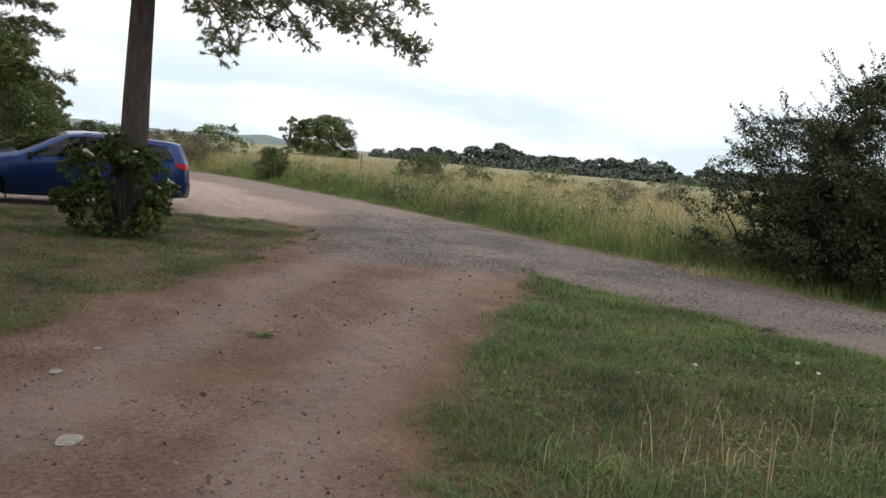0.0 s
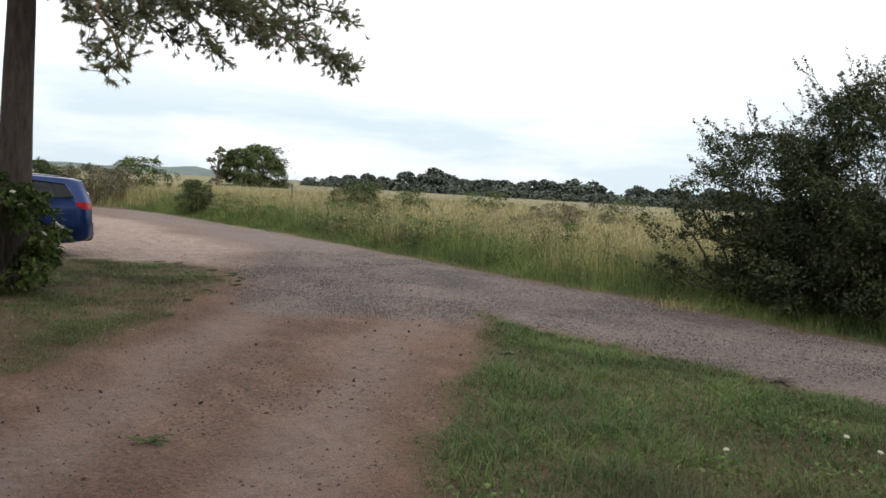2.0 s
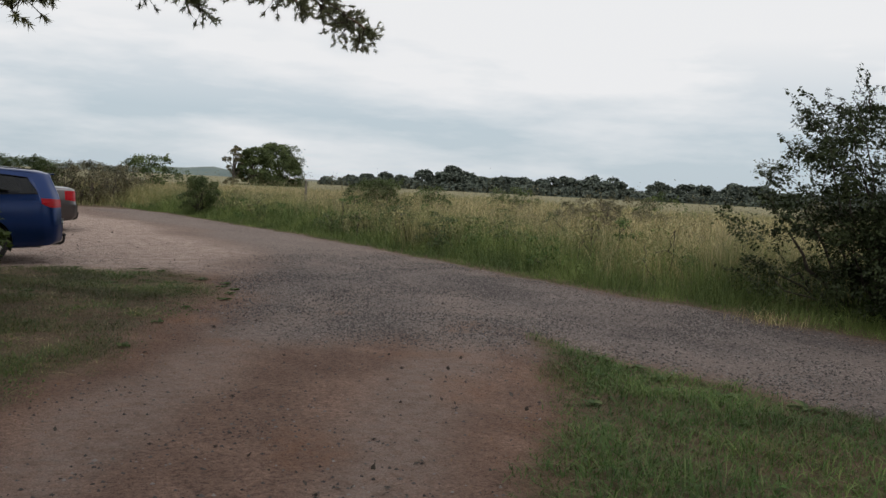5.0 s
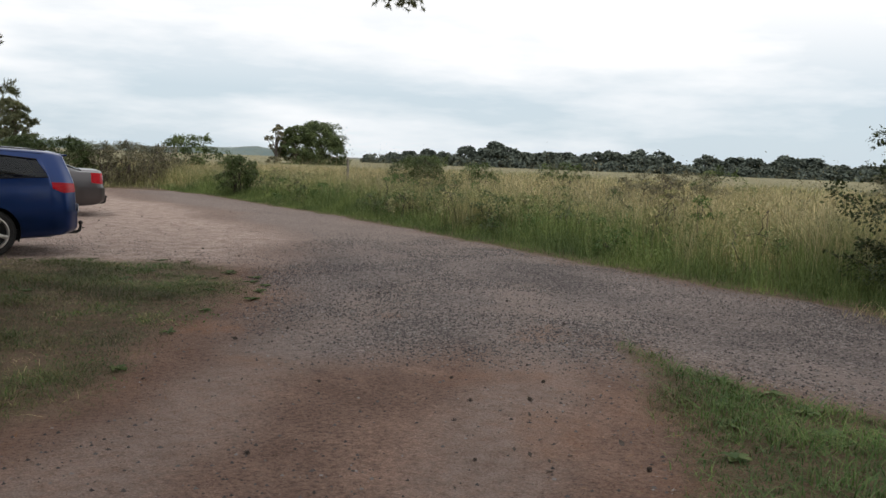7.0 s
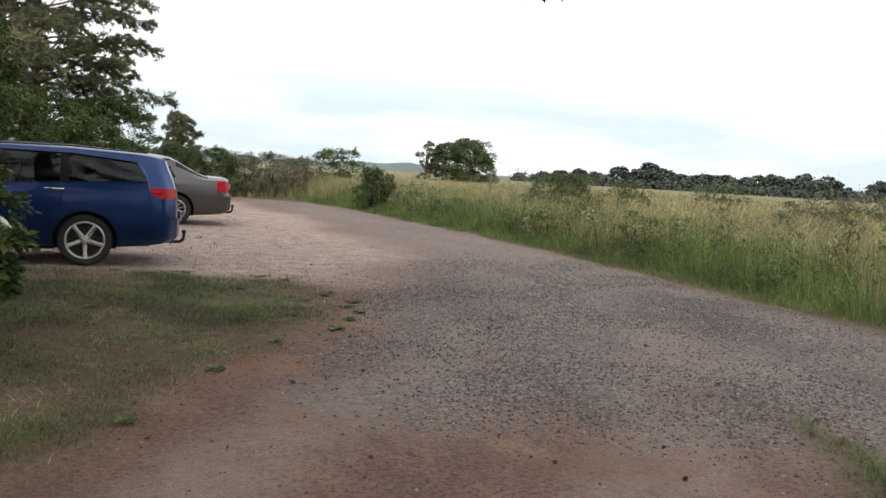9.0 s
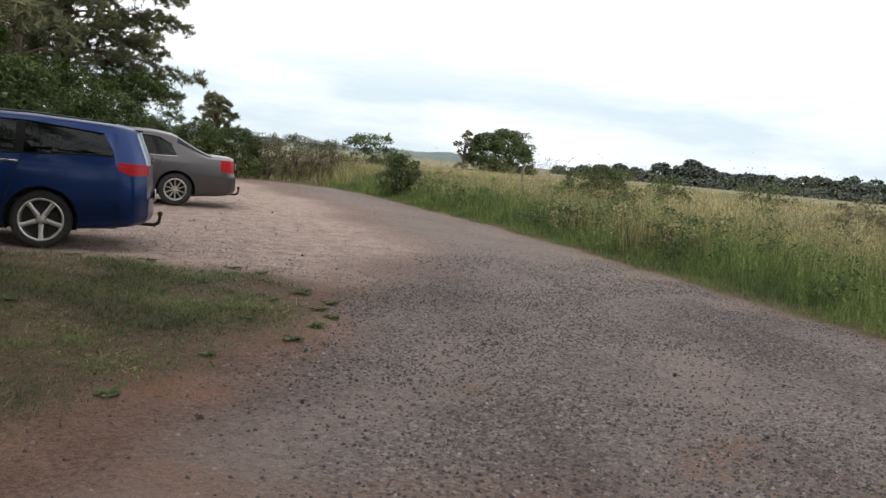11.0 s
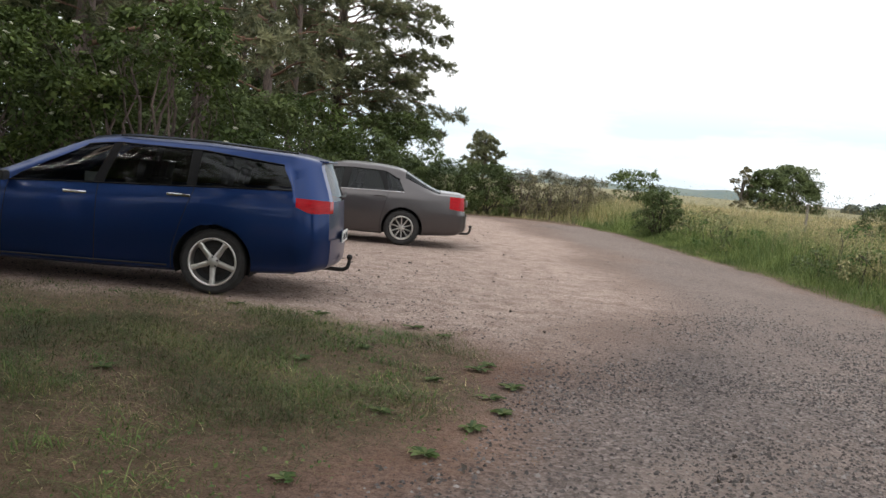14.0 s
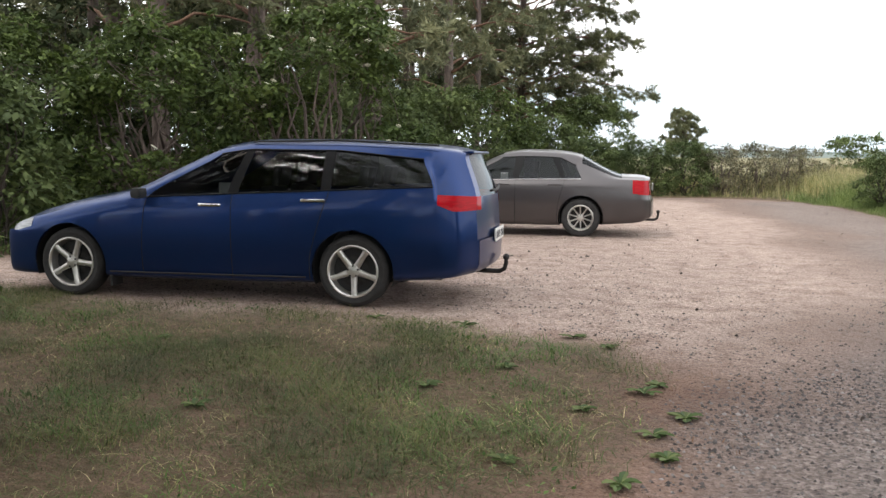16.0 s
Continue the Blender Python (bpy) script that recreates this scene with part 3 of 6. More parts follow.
def car(name, label, spec, paint, m):
    """A car on its wheels, front towards +x, rear axle at x = 0."""
    top = thing(name, label, "car", m)
    R, half, base = spec["wheel"], spec["half"], spec["base"]
    rows = np.array(spec["stations"], float)
    C = np.zeros((len(rows), 11, 3))
    for i, (ul, ub, ut, zbelt, ztop, w, wt, crown, bow, zb, z5, drop) in enumerate(rows):
        prof = [(0, zb), (w * 0.8, zb), (w * 0.945, zb + 0.035), (w * 0.984, 0.38), (w * 1.002, 0.60), (w * 0.996, z5), (w * 0.94, zbelt),
                (wt + 0.035 * min(1, drop / 0.06), ztop - drop), (wt - 0.05, ztop), (wt * 0.52, ztop + crown * 0.75), (0, ztop + crown)]
        us = [ul, ul, ul, ul, ul * 0.7 + ub * 0.3, ul * 0.25 + ub * 0.75, ub, ut, ut, ut, ut]
        if i >= len(rows) - 2:
            us[:4] = [ul + 0.14, ul + 0.12, ul + 0.07, ul + 0.015]
        for k, ((y, z), u) in enumerate(zip(prof, us)):
            C[i, k] = (u + bow * (1 - min(1, y / max(w, 0.01)) ** 2), y, z)
    SU, SP = 8, 4
    G = glide(np.swapaxes(glide(C, SU), 0, 1), SP).swapaxes(0, 1)
    G = np.concatenate([G, (G * [1, -1, 1])[:, -2:0:-1]], 1)
    n, r = G.shape[:2]
    V = G.reshape(-1, 3).copy()
    i, j = [a.ravel() for a in np.meshgrid(np.arange(n - 1), np.arange(r), indexing="ij")]
    k = (j + 1) % r
    Q = np.stack([i * r + j, i * r + k, (i + 1) * r + k, (i + 1) * r + j], -1)
    st = i // SU
    pj = np.where(j < 10 * SP, j // SP, (20 * SP - 1 - j) // SP)
    left = j >= 10 * SP
    # end caps, bowed outwards
    caps = []
    for ring, sign in ((0, 1), (n - 1, -1)):
        e = G[ring, : 10 * SP + 1]
        ys = np.linspace(1, -1, 13)
        grid = np.repeat(e[:, None], 13, 1)
        grid[..., 1] = e[:, None, 1] * ys
        grid[..., 0] += sign * spec["cap"][0 if sign > 0 else 1] * (1 - ys**2) * (e[:, None, 1] / max(e[:, 1].max(), 0.01)) ** 0.5
        b = len(V)
        V = np.concatenate([V, grid.reshape(-1, 3)])
        a, c = [q.ravel() for q in np.meshgrid(np.arange(10 * SP), np.arange(12), indexing="ij")]
        caps.append((np.stack([b + a * 13 + c, b + a * 13 + c + 1, b + (a + 1) * 13 + c + 1, b + (a + 1) * 13 + c], -1), a // SP, c))
    mid = V[Q].mean(1)
    arch = np.zeros(len(Q), bool)
    RA = spec["arch"]
    hollow = []
    for u in (0.0, base):
        d = np.hypot(mid[:, 0] - u, mid[:, 2] - R)
        hollow.append((np.abs(mid[:, 1]) > 0.5) & (d < RA))
        arch |= hollow[-1]
    gone = np.zeros(len(V), bool)
    gone[Q[arch].ravel()] = True
    stay = np.zeros(len(V), bool)
    stay[Q[~arch].ravel()] = True
    for u in (0.0, base):
        d = V[:, [0, 2]] - [u, R]
        l = np.linalg.norm(d, axis=1)
        pick = gone & stay & (l < RA + 0.25) & (np.abs(V[:, 1]) > 0.5) & (V[:, 2] > 0.2)
        V[pick, 0], V[pick, 2] = (u + d[pick, 0] / l[pick] * RA), (R + d[pick, 1] / l[pick] * RA)
    done = arch.copy()

    def take(label_, mask, material, parent=top, lbl="", shift=0.0, extra=None, thick=False):
        """The shell's faces under a mask as a part."""
        f = Q[mask] if extra is None else np.concatenate([Q[mask], extra])
        used, inv = np.unique(f.ravel(), return_inverse=True)
        me = mesh_of(label_, V[used], quads=inv.reshape(-1, 4), material=material, smooth=True)
        if shift:
            nrm = np.zeros(len(used) * 3, np.float32)
            me.vertices.foreach_get("normal", nrm)
            nrm = nrm.reshape(-1, 3)
            out = np.sign((nrm * (V[used] - [1.2, 0, 0.7])).sum(1, keepdims=True))
            me.vertices.foreach_set("co", (V[used] + nrm * out * shift).astype(np.float32).ravel())
            me.update()
            if out.mean() < 0:
                me.flip_normals()
        me.set_sharp_from_angle(angle=radians(40))
        return put(label_, me, parent, lbl)

    for key, a, b in spec["windows"]:
        for s in (False, True):
            mask = (st >= a) & (st < b) & (pj == 6) & (left == s)
            done |= mask
            ob = take("side_window", mask, M_GLASS, top, "dark reflecting side window", -0.006)
            ob.visible_shadow = False
    for a in (7, 9):
        for s in (False, True):
            mask = (st >= a) & (st < a + 1) & (pj == 6) & (left == s)
            done |= mask
            take("window_pillar", mask, M_TRIM, top, "black pillar between the side windows", -0.002)
    for key, (a, b), lo, lbl in (("windscreen", spec["screen"], 8, "curved front windscreen"), ("rear_window", spec["rear"], 7, "sloping rear window")):
        if b > a:
            mask = (st >= a) & (st < b) & (pj >= lo)
            done |= mask
            take(key, mask, M_GLASS, top, lbl, -0.004).visible_shadow = False
    for key, a, b in spec["doors"]:
        for s in (False, True):
            mask = (st >= a) & (st < b) & (pj >= 2) & (pj < 6) & (left == s) & ~done
            done |= mask
            take(key, mask, paint, top)
    mask = (st >= 0) & (st < spec["screen"][0]) & (pj >= 7) & ~done
    done |= mask
    take("bonnet", mask, paint, top)
    for s in (False, True):
        a, b = spec["tail_lamp"]
        fine = (i >= int(a * SU)) & (i < int(b * SU)) & (pj == 5) & (left == s) & ~done
        done |= fine
        q, pp, cc = caps[1]
        inner = cc < spec["lamp_in"] if not s else cc >= 12 - spec["lamp_in"]
        take("tail_light", fine, M_RED, top, "red tail light cluster", 0.006, q[(pp == 5) & inner])
        fine = (i >= 4) & (i < 17) & (pj == 5) & (left == s) & ~done
        done |= fine
        take("headlight", fine, M_CLEAR, top, "clear headlight", 0.003)
    # rear end
    q, pp, cc = caps[1]
    lampq = (pp == 5) & ((cc < spec["lamp_in"]) | (cc >= 12 - spec["lamp_in"]))
    if spec["hatch"]:
        glassq = (pp >= 6) & (pp < 8) & (cc >= 1) & (cc < 11)
        take("rear_window", np.zeros(len(Q), bool), M_GLASS, top, "pale reflecting rear window", -0.004, q[glassq]).visible_shadow = False
    else:
        glassq = pp < 0
    take("tailgate" if spec["hatch"] else "boot_lid", np.zeros(len(Q), bool), paint, top, "", 0.0, q[(pp >= 3) & ~lampq & ~glassq])
    lip = (st >= spec["bumper"]) & (pj >= 2) & (pj < 4) & ~done
    take("rear_bumper", lip, paint, top, "body-coloured rear bumper", 0.022, q[(pp >= 2) & (pp < 4)])
    take("body", ~done, paint, top, "painted steel body shell", 0.0, np.concatenate([caps[0][0], q[(pp < 3)]]))
    # shut lines along the doors
    for a in spec["seams"]:
        for s in (1, -1):
            line = G[int(a * SU), 2 * SP: 6 * SP + 1] * [1, s, 1]
            keep = [p for p in line if min(math.hypot(p[0] - u, p[2] - R) for u in (0, base)) > RA + 0.004]
            if len(keep) > 2:
                v, f = tubes([[(*(p + [0, s * 0.0005, 0]), 0.0035) for p in keep]], 4)
                put("door_seam", mesh_of("door_seam", v, quads=f, material=M_SEAM), top)
    for s in (1, -1):
        a, b = spec["windows"][0][1], spec["windows"][-1][2]
        line = G[a * SU: b * SU + 1, 6 * SP] * [1, s, 1]
        v, f = tubes([[(*(p + [0, s * 0.002, 0.004]), 0.007) for p in line]], 5)
        put("window_trim", mesh_of("window_trim", v, quads=f, material=M_CHROME if spec["bright"] else M_TRIM), top, "slim belt moulding")
        line = G[a * SU: b * SU + 1, 7 * SP] * [1, s, 1]
        v, f = tubes([[(*p, 0.008) for p in line]], 5)
        put("window_trim", mesh_of("window_trim", v, quads=f, material=M_TRIM), top)
        # black pillars between the windows
        for (x0, a0, b0), (x1, a1, b1) in zip(spec["windows"], spec["windows"][1:]):
            g = G[b0 * SU: a1 * SU + 1, 6 * SP: 7 * SP + 1] * [1, s, 1] + [0, s * 0.003, 0]
            nn, mm = g.shape[:2]
            ii, jj = [x.ravel() for x in np.meshgrid(np.arange(nn - 1), np.arange(mm - 1), indexing="ij")]
            qq = np.stack([ii * mm + jj, ii * mm + jj + 1, (ii + 1) * mm + jj + 1, (ii + 1) * mm + jj], -1)
            put("door_pillar", mesh_of("door_pillar", g.reshape(-1, 3), quads=qq, material=M_TRIM, smooth=True), top, "black door pillar")
        # lined wheel arches
        for u in (0.0, base):
            bm = bmesh.new()
            ang = np.linspace(-0.35, math.pi + 0.35, 25)
            a_ = [bm.verts.new((u + RA * math.cos(t), s * (half - 0.015), R + RA * math.sin(t))) for t in ang]
            b_ = [bm.verts.new((u + RA * math.cos(t), s * (half - 0.30), R + RA * math.sin(t))) for t in ang]
            for x in range(24):
                bm.faces.new((a_[x], a_[x + 1], b_[x + 1], b_[x]))
            bm.faces.new(b_)
            part("arch_liner", bm, M_DARK, top, "black wheel arch liner", True)
        bm = bmesh.new()
        box(bm, (base - RA - 0.035, -0.09, 0.10), (base - RA - 0.02, 0.09, 0.30), Matrix.Translation((0, s * (half - 0.12), 0)))
        part("mud_flap", bm, M_DARK, top, "black rubber mud flap")
        bm = bmesh.new()
        x, y, z = spec["mirror"]
        box(bm, (x - 0.045, s * y - 0.075, z - 0.05), (x + 0.05, s * y + 0.07, z + 0.045), None, 0.038)
        part("wing_mirror", bm, paint if spec["bright"] else M_DARK, top, "door mirror housing", True)
        for u, z in spec["handles"]:
            bm = bmesh.new()
            box(bm, (u - 0.11, s * (half + 0.018) - 0.014, z - 0.014), (u + 0.11, s * (half + 0.018) + 0.014, z + 0.014), None, 0.009)
            part("door_handle", bm, M_CHROME if spec["chrome"] else paint, top, "chrome door handle" if spec["chrome"] else "", True)
        for u in (0.0, base):
            wheel(top, u, s, R, half, spec["spokes"], spec["rim"])
        for u, y in ((1.05, 0.37), (0.22, 0.40)):
            seat(top, u, s * y, M_SEAT)
        v, f = tubes([[(x, s * half * 1.03, z + 0.0, 0.008) for x, z in spec["strip"]]], 4)
        put("side_strip", mesh_of("side_strip", v, quads=f, material=M_DARK), top, "thin side moulding")
    bm = bmesh.new()
    box(bm, (-0.75, -0.66, 0.24), (3.0, 0.66, 0.34))
    box(bm, (1.75, -0.68, 0.34), (2.05, 0.68, 0.86), None, 0.05)
    part("floor_pan", bm, M_DARK, top, "dark cabin floor and dashboard")
    bm = bmesh.new()
    box(bm, (0.9, -0.006, 0.0), (1.02, 0.0, 0.09), Matrix.Translation(spec["ticket"]))
    part("parking_ticket", bm, M_CARD, top, "pale paper behind the door window")
    tail = spec["tail"]
    bm = bmesh.new()
    px = spec["plate_x"]
    box(bm, (px - 0.012, -0.26, spec["plate_z"]), (px, 0.26, spec["plate_z"] + 0.115), None, 0.004)
    pl = part("number_plate", bm, M_PLATE, top, "pale number plate")
    for y in (-0.2, -0.14, -0.08, 0.02, 0.08, 0.14, 0.2):
        bm = bmesh.new()
        box(bm, (px - 0.014, y - 0.018, spec["plate_z"] + 0.025), (px - 0.0121, y + 0.018, spec["plate_z"] + 0.09))
        part("plate_character", bm, M_INK, pl)
    hook = [(tail + 0.45, 0, 0.26, 0.022), (tail + 0.04, 0, 0.25, 0.022), (tail - 0.03, 0, 0.25, 0.022), (tail - 0.075, 0, 0.275, 0.022), (tail - 0.09, 0, 0.33, 0.02), (tail - 0.09, 0, 0.365, 0.018)]
    v, f = tubes([hook], 10)
    bar = put("tow_bar", mesh_of("tow_bar", v, quads=f, material=M_IRON, smooth=True), top, "curved black tow bar")
    bm = bmesh.new()
    bmesh.ops.create_uvsphere(bm, u_segments=16, v_segments=10, radius=0.031, matrix=Matrix.Translation((tail - 0.09, 0, 0.385)))
    part("tow_ball", bm, M_IRON, bar, "tow ball with black cap", True)
    bm = lathe([(0.028, -0.10), (0.03, 0.10), (0.024, 0.10), (0.022, -0.10)], 16)
    ex = part("exhaust_pipe", bm, M_IRON, top, "", True)
    ex.rotation_euler, ex.location = (0, 0, math.pi / 2), (tail + 0.36, 0.45, 0.29)
    return top, G


# columns: x low, x belt, x top, belt z, top z, half width, top half width, crown, bow, underside z, shoulder z, rail drop
WAGON = dict(
    wheel=0.315, half=0.85, base=2.72, arch=0.365, rim=0.225, spokes=5, cap=(0.10, 0.07), hatch=True, bright=False, chrome=True,
    stations=[
        (3.42, 3.40, 3.36, 0.55, 0.60, 0.68, 0.56, 0.02, 0.05, 0.24, 0.50, 0.02),
        (3.40, 3.34, 3.28, 0.63, 0.69, 0.80, 0.66, 0.03, 0.06, 0.19, 0.56, 0.02),
        (3.16, 3.14, 3.08, 0.71, 0.77, 0.86, 0.72, 0.04, 0.05, 0.18, 0.63, 0.03),
        (2.72, 2.72, 2.70, 0.80, 0.87, 0.88, 0.76, 0.045, 0.03, 0.18, 0.72, 0.03),
        (2.36, 2.36, 2.34, 0.865, 0.935, 0.885, 0.77, 0.05, 0.03, 0.18, 0.77, 0.03),
        (2.08, 2.12, 2.14, 0.905, 0.985, 0.885, 0.74, 0.05, 0.03, 0.18, 0.79, 0.03),
        (1.98, 1.94, 1.28, 0.925, 1.375, 0.885, 0.62, 0.05, 0.0, 0.18, 0.80, 0.055),
        (1.16, 1.16, 1.03, 0.965, 1.415, 0.885, 0.63, 0.045, 0.0, 0.18, 0.82, 0.06),
        (1.06, 1.06, 0.95, 0.97, 1.42, 0.885, 0.63, 0.045, 0.0, 0.18, 0.82, 0.06),
        (0.46, 0.29, 0.29, 1.005, 1.42, 0.885, 0.625, 0.045, 0.0, 0.19, 0.85, 0.065),
        (0.37, 0.20, 0.20, 1.01, 1.42, 0.885, 0.625, 0.045, 0.0, 0.19, 0.85, 0.065),
        (-0.70, -0.70, -0.58, 1.05, 1.385, 0.87, 0.59, 0.035, 0.0, 0.25, 0.86, 0.10),
        (-0.77, -0.74, -0.66, 0.985, 1.38, 0.868, 0.58, 0.033, 0.0, 0.26, 0.90, 0.09),
        (-0.93, -0.89, -0.80, 0.98, 1.365, 0.84, 0.55, 0.03, 0.0, 0.27, 0.85, 0.06),
        (-1.07, -1.04, -0.92, 0.97, 1.345, 0.66, 0.48, 0.02, 0.0, 0.29, 0.855, 0.04)],
    windows=[("front", 6, 7), ("rear", 8, 9), ("quarter", 10, 11)], screen=(5, 6), rear=(0, 0), doors=[("front_door", 6, 8), ("rear_door", 8, 10)],
    seams=[6, 7.6, 9.9], bumper=12, plate_x=-1.15, tail_lamp=(12.1, 14), lamp_in=1, mirror=(1.95, 0.95, 0.97), handles=[(1.31, 0.87), (0.35, 0.925)],
    strip=[(2.3, 0.245), (1.2, 0.25), (0.42, 0.255)], tail=-1.135, plate_z=0.55, ticket=(0.24, 0.78, 0.975))
SEDAN = dict(
    wheel=0.315, half=0.85, base=2.79, arch=0.365, rim=0.205, spokes=10, cap=(0.10, 0.05), hatch=False, bright=True, chrome=False,
    stations=[
        (3.50, 3.46, 3.42, 0.58, 0.64, 0.68, 0.56, 0.02, 0.05, 0.24, 0.50, 0.02),
        (3.46, 3.40, 3.34, 0.66, 0.72, 0.80, 0.68, 0.03, 0.06, 0.19, 0.56, 0.02),
        (3.22, 3.20, 3.14, 0.73, 0.79, 0.86, 0.74, 0.04, 0.05, 0.18, 0.63, 0.03),
        (2.79, 2.79, 2.77, 0.82, 0.88, 0.88, 0.77, 0.045, 0.03, 0.18, 0.72, 0.03),
        (2.40, 2.40, 2.38, 0.87, 0.935, 0.885, 0.77, 0.05, 0.03, 0.18, 0.77, 0.03),
        (2.10, 2.12, 2.14, 0.895, 0.975, 0.885, 0.74, 0.05, 0.03, 0.18, 0.79, 0.03),
        (2.00, 1.95, 1.30, 0.905, 1.335, 0.885, 0.62, 0.05, 0.0, 0.18, 0.79, 0.055),
        (1.12, 1.12, 1.08, 0.92, 1.375, 0.885, 0.62, 0.045, 0.0, 0.18, 0.80, 0.08),
        (1.02, 1.02, 0.94, 0.925, 1.38, 0.885, 0.62, 0.045, 0.0, 0.18, 0.80, 0.08),
        (0.46, 0.33, 0.48, 0.935, 1.37, 0.885, 0.61, 0.045, 0.0, 0.18, 0.80, 0.08),
        (0.37, 0.26, 0.36, 0.935, 1.36, 0.885, 0.61, 0.045, 0.0, 0.18, 0.80, 0.08),
        (0.02, 0.00, 0.10, 0.94, 1.315, 0.885, 0.59, 0.045, 0.0, 0.19, 0.80, 0.15),
        (-0.10, -0.10, 0.00, 0.94, 1.285, 0.885, 0.58, 0.04, 0.0, 0.19, 0.80, 0.10),
        (-0.62, -0.60, -0.64, 0.935, 0.99, 0.87, 0.70, 0.03, 0.0, 0.22, 0.75, 0.03),
        (-0.98, -0.96, -0.98, 0.925, 0.975, 0.83, 0.68, 0.025, 0.0, 0.24, 0.70, 0.02),
        (-1.11, -1.06, -1.06, 0.92, 0.955, 0.70, 0.60, 0.02, 0.0, 0.28, 0.69, 0.015)],
    windows=[("front", 6, 7), ("rear", 8, 9), ("quarter", 10, 11)], screen=(5, 6), rear=(12, 13), doors=[("front_door", 6, 8), ("rear_door", 8, 10)],
    seams=[6, 7.6, 9.9], bumper=13, plate_x=-1.14, tail_lamp=(13.5, 15), lamp_in=2, mirror=(1.90, 0.95, 0.95), handles=[(1.27, 0.84), (0.42, 0.845)],
    strip=[(2.3, 0.60), (1.2, 0.605), (0.44, 0.61)], tail=-1.165, plate_z=0.75, ticket=(0.30, 0.78, 0.94))

blue_car, _ = car("estate_car", "parked dark blue estate car with a tow bar", WAGON, M_BLUE, pose(0, 0.84, 0, 0, 0, 180))
grey_car, _ = car("saloon_car", "parked dark grey saloon car with a tow bar", SEDAN, M_GREY, pose(1.6, 8.02, 0, 0, 0, 180))

# roof spoiler, wiper and aerial of the estate car
bm = bmesh.new()
box(bm, (-0.985, -0.44, 1.335), (-0.84, 0.44, 1.358), None, 0.011)
part("roof_spoiler", bm, M_BLUE, blue_car, "small roof spoiler over the rear window", True)
v, f = tubes([[(-1.10, 0.1, 1.005, 0.012), (-1.115, -0.15, 1.01, 0.01), (-1.10, -0.38, 1.06, 0.006)]], 6)
put("rear_wiper", mesh_of("rear_wiper", v, quads=f, material=M_DARK), blue_car, "black rear wiper")
for s in (1, -1):
    v, f = tubes([[(1.0, s * 0.60, 1.43, 0.008), (0.2, s * 0.60, 1.445, 0.01), (-0.7, s * 0.565, 1.405, 0.008)]], 6)
    put("roof_moulding", mesh_of("roof_moulding", v, quads=f, material=M_DARK), blue_car, "black roof moulding")


# ---- trees and bushes ----
def wander(a, b, steps, amount, r0, r1, droop=0.0):
    """A wavering path from a to b, with tapering radius."""
    a, b = np.asarray(a, float), np.asarray(b, float)
    t = np.linspace(0, 1, steps)[:, None]
    p = a + (b - a) * t + np.sin(t * np.pi) * [0, 0, droop]
    off = np.cumsum(rng.normal(size=(steps, 3)), 0) * amount / steps**0.5
    off -= off[0] + (off[-1] - off[0]) * t
    return np.concatenate([p + off, r0 + (r1 - r0) * t**0.8], 1)


def spray(path, every, length, tufts, out, twiggy=True, shoots=True):
    """Side shoots along a limb; adds their tubes and tuft tips to out."""
    wood, tips, ways = out
    p = path[:, :3]
    total = np.linalg.norm(np.diff(p, axis=0), axis=1).sum()
    for s in np.arange(0.25 * total, total, every):
        f = s / total * (len(p) - 1)
        i = min(int(f), len(p) - 2)
        q = p[i] + (p[i + 1] - p[i]) * (f - i)
        d = unit(p[i + 1] - p[i])
        side = unit(np.cross(d, [0, 0, 1.0])) * rng.choice([-1, 1])
        w = unit(d * 0.7 + side * (0.5 + 0.6 * rng.random()) + [0, 0, rng.normal() * 0.3 - 0.12])
        ln = length * (0.5 + 0.8 * rng.random()) * (1.15 - 0.6 * s / total)
        e = q + w * ln + [0, 0, -0.16 * ln]
        if shoots:
            wood.append(wander(q, e, 5 if twiggy else 3, 0.05 * ln, 0.012, 0.004))
        for k in range(tufts):
            u = 0.3 + 0.75 * rng.random()
            c = q + (e - q) * min(u, 1)
            g = unit(w * 0.6 + rng.normal(size=3) * 0.55 + [0, 0, 0.25])
            tip = c + g * (0.06 + 0.2 * rng.random())
            if twiggy:
                wood.append(np.array([[*c, 0.004], [*(c + (tip - c) * 0.6), 0.003], [*tip, 0.002]]))
            tips.append(tip)
            ways.append(g)
    d = unit(p[-1] - p[-2])
    for k in range(tufts):
        g = unit(d + rng.normal(size=3) * 0.5)
        tips.append(p[-1] + g * 0.08)
        ways.append(g)


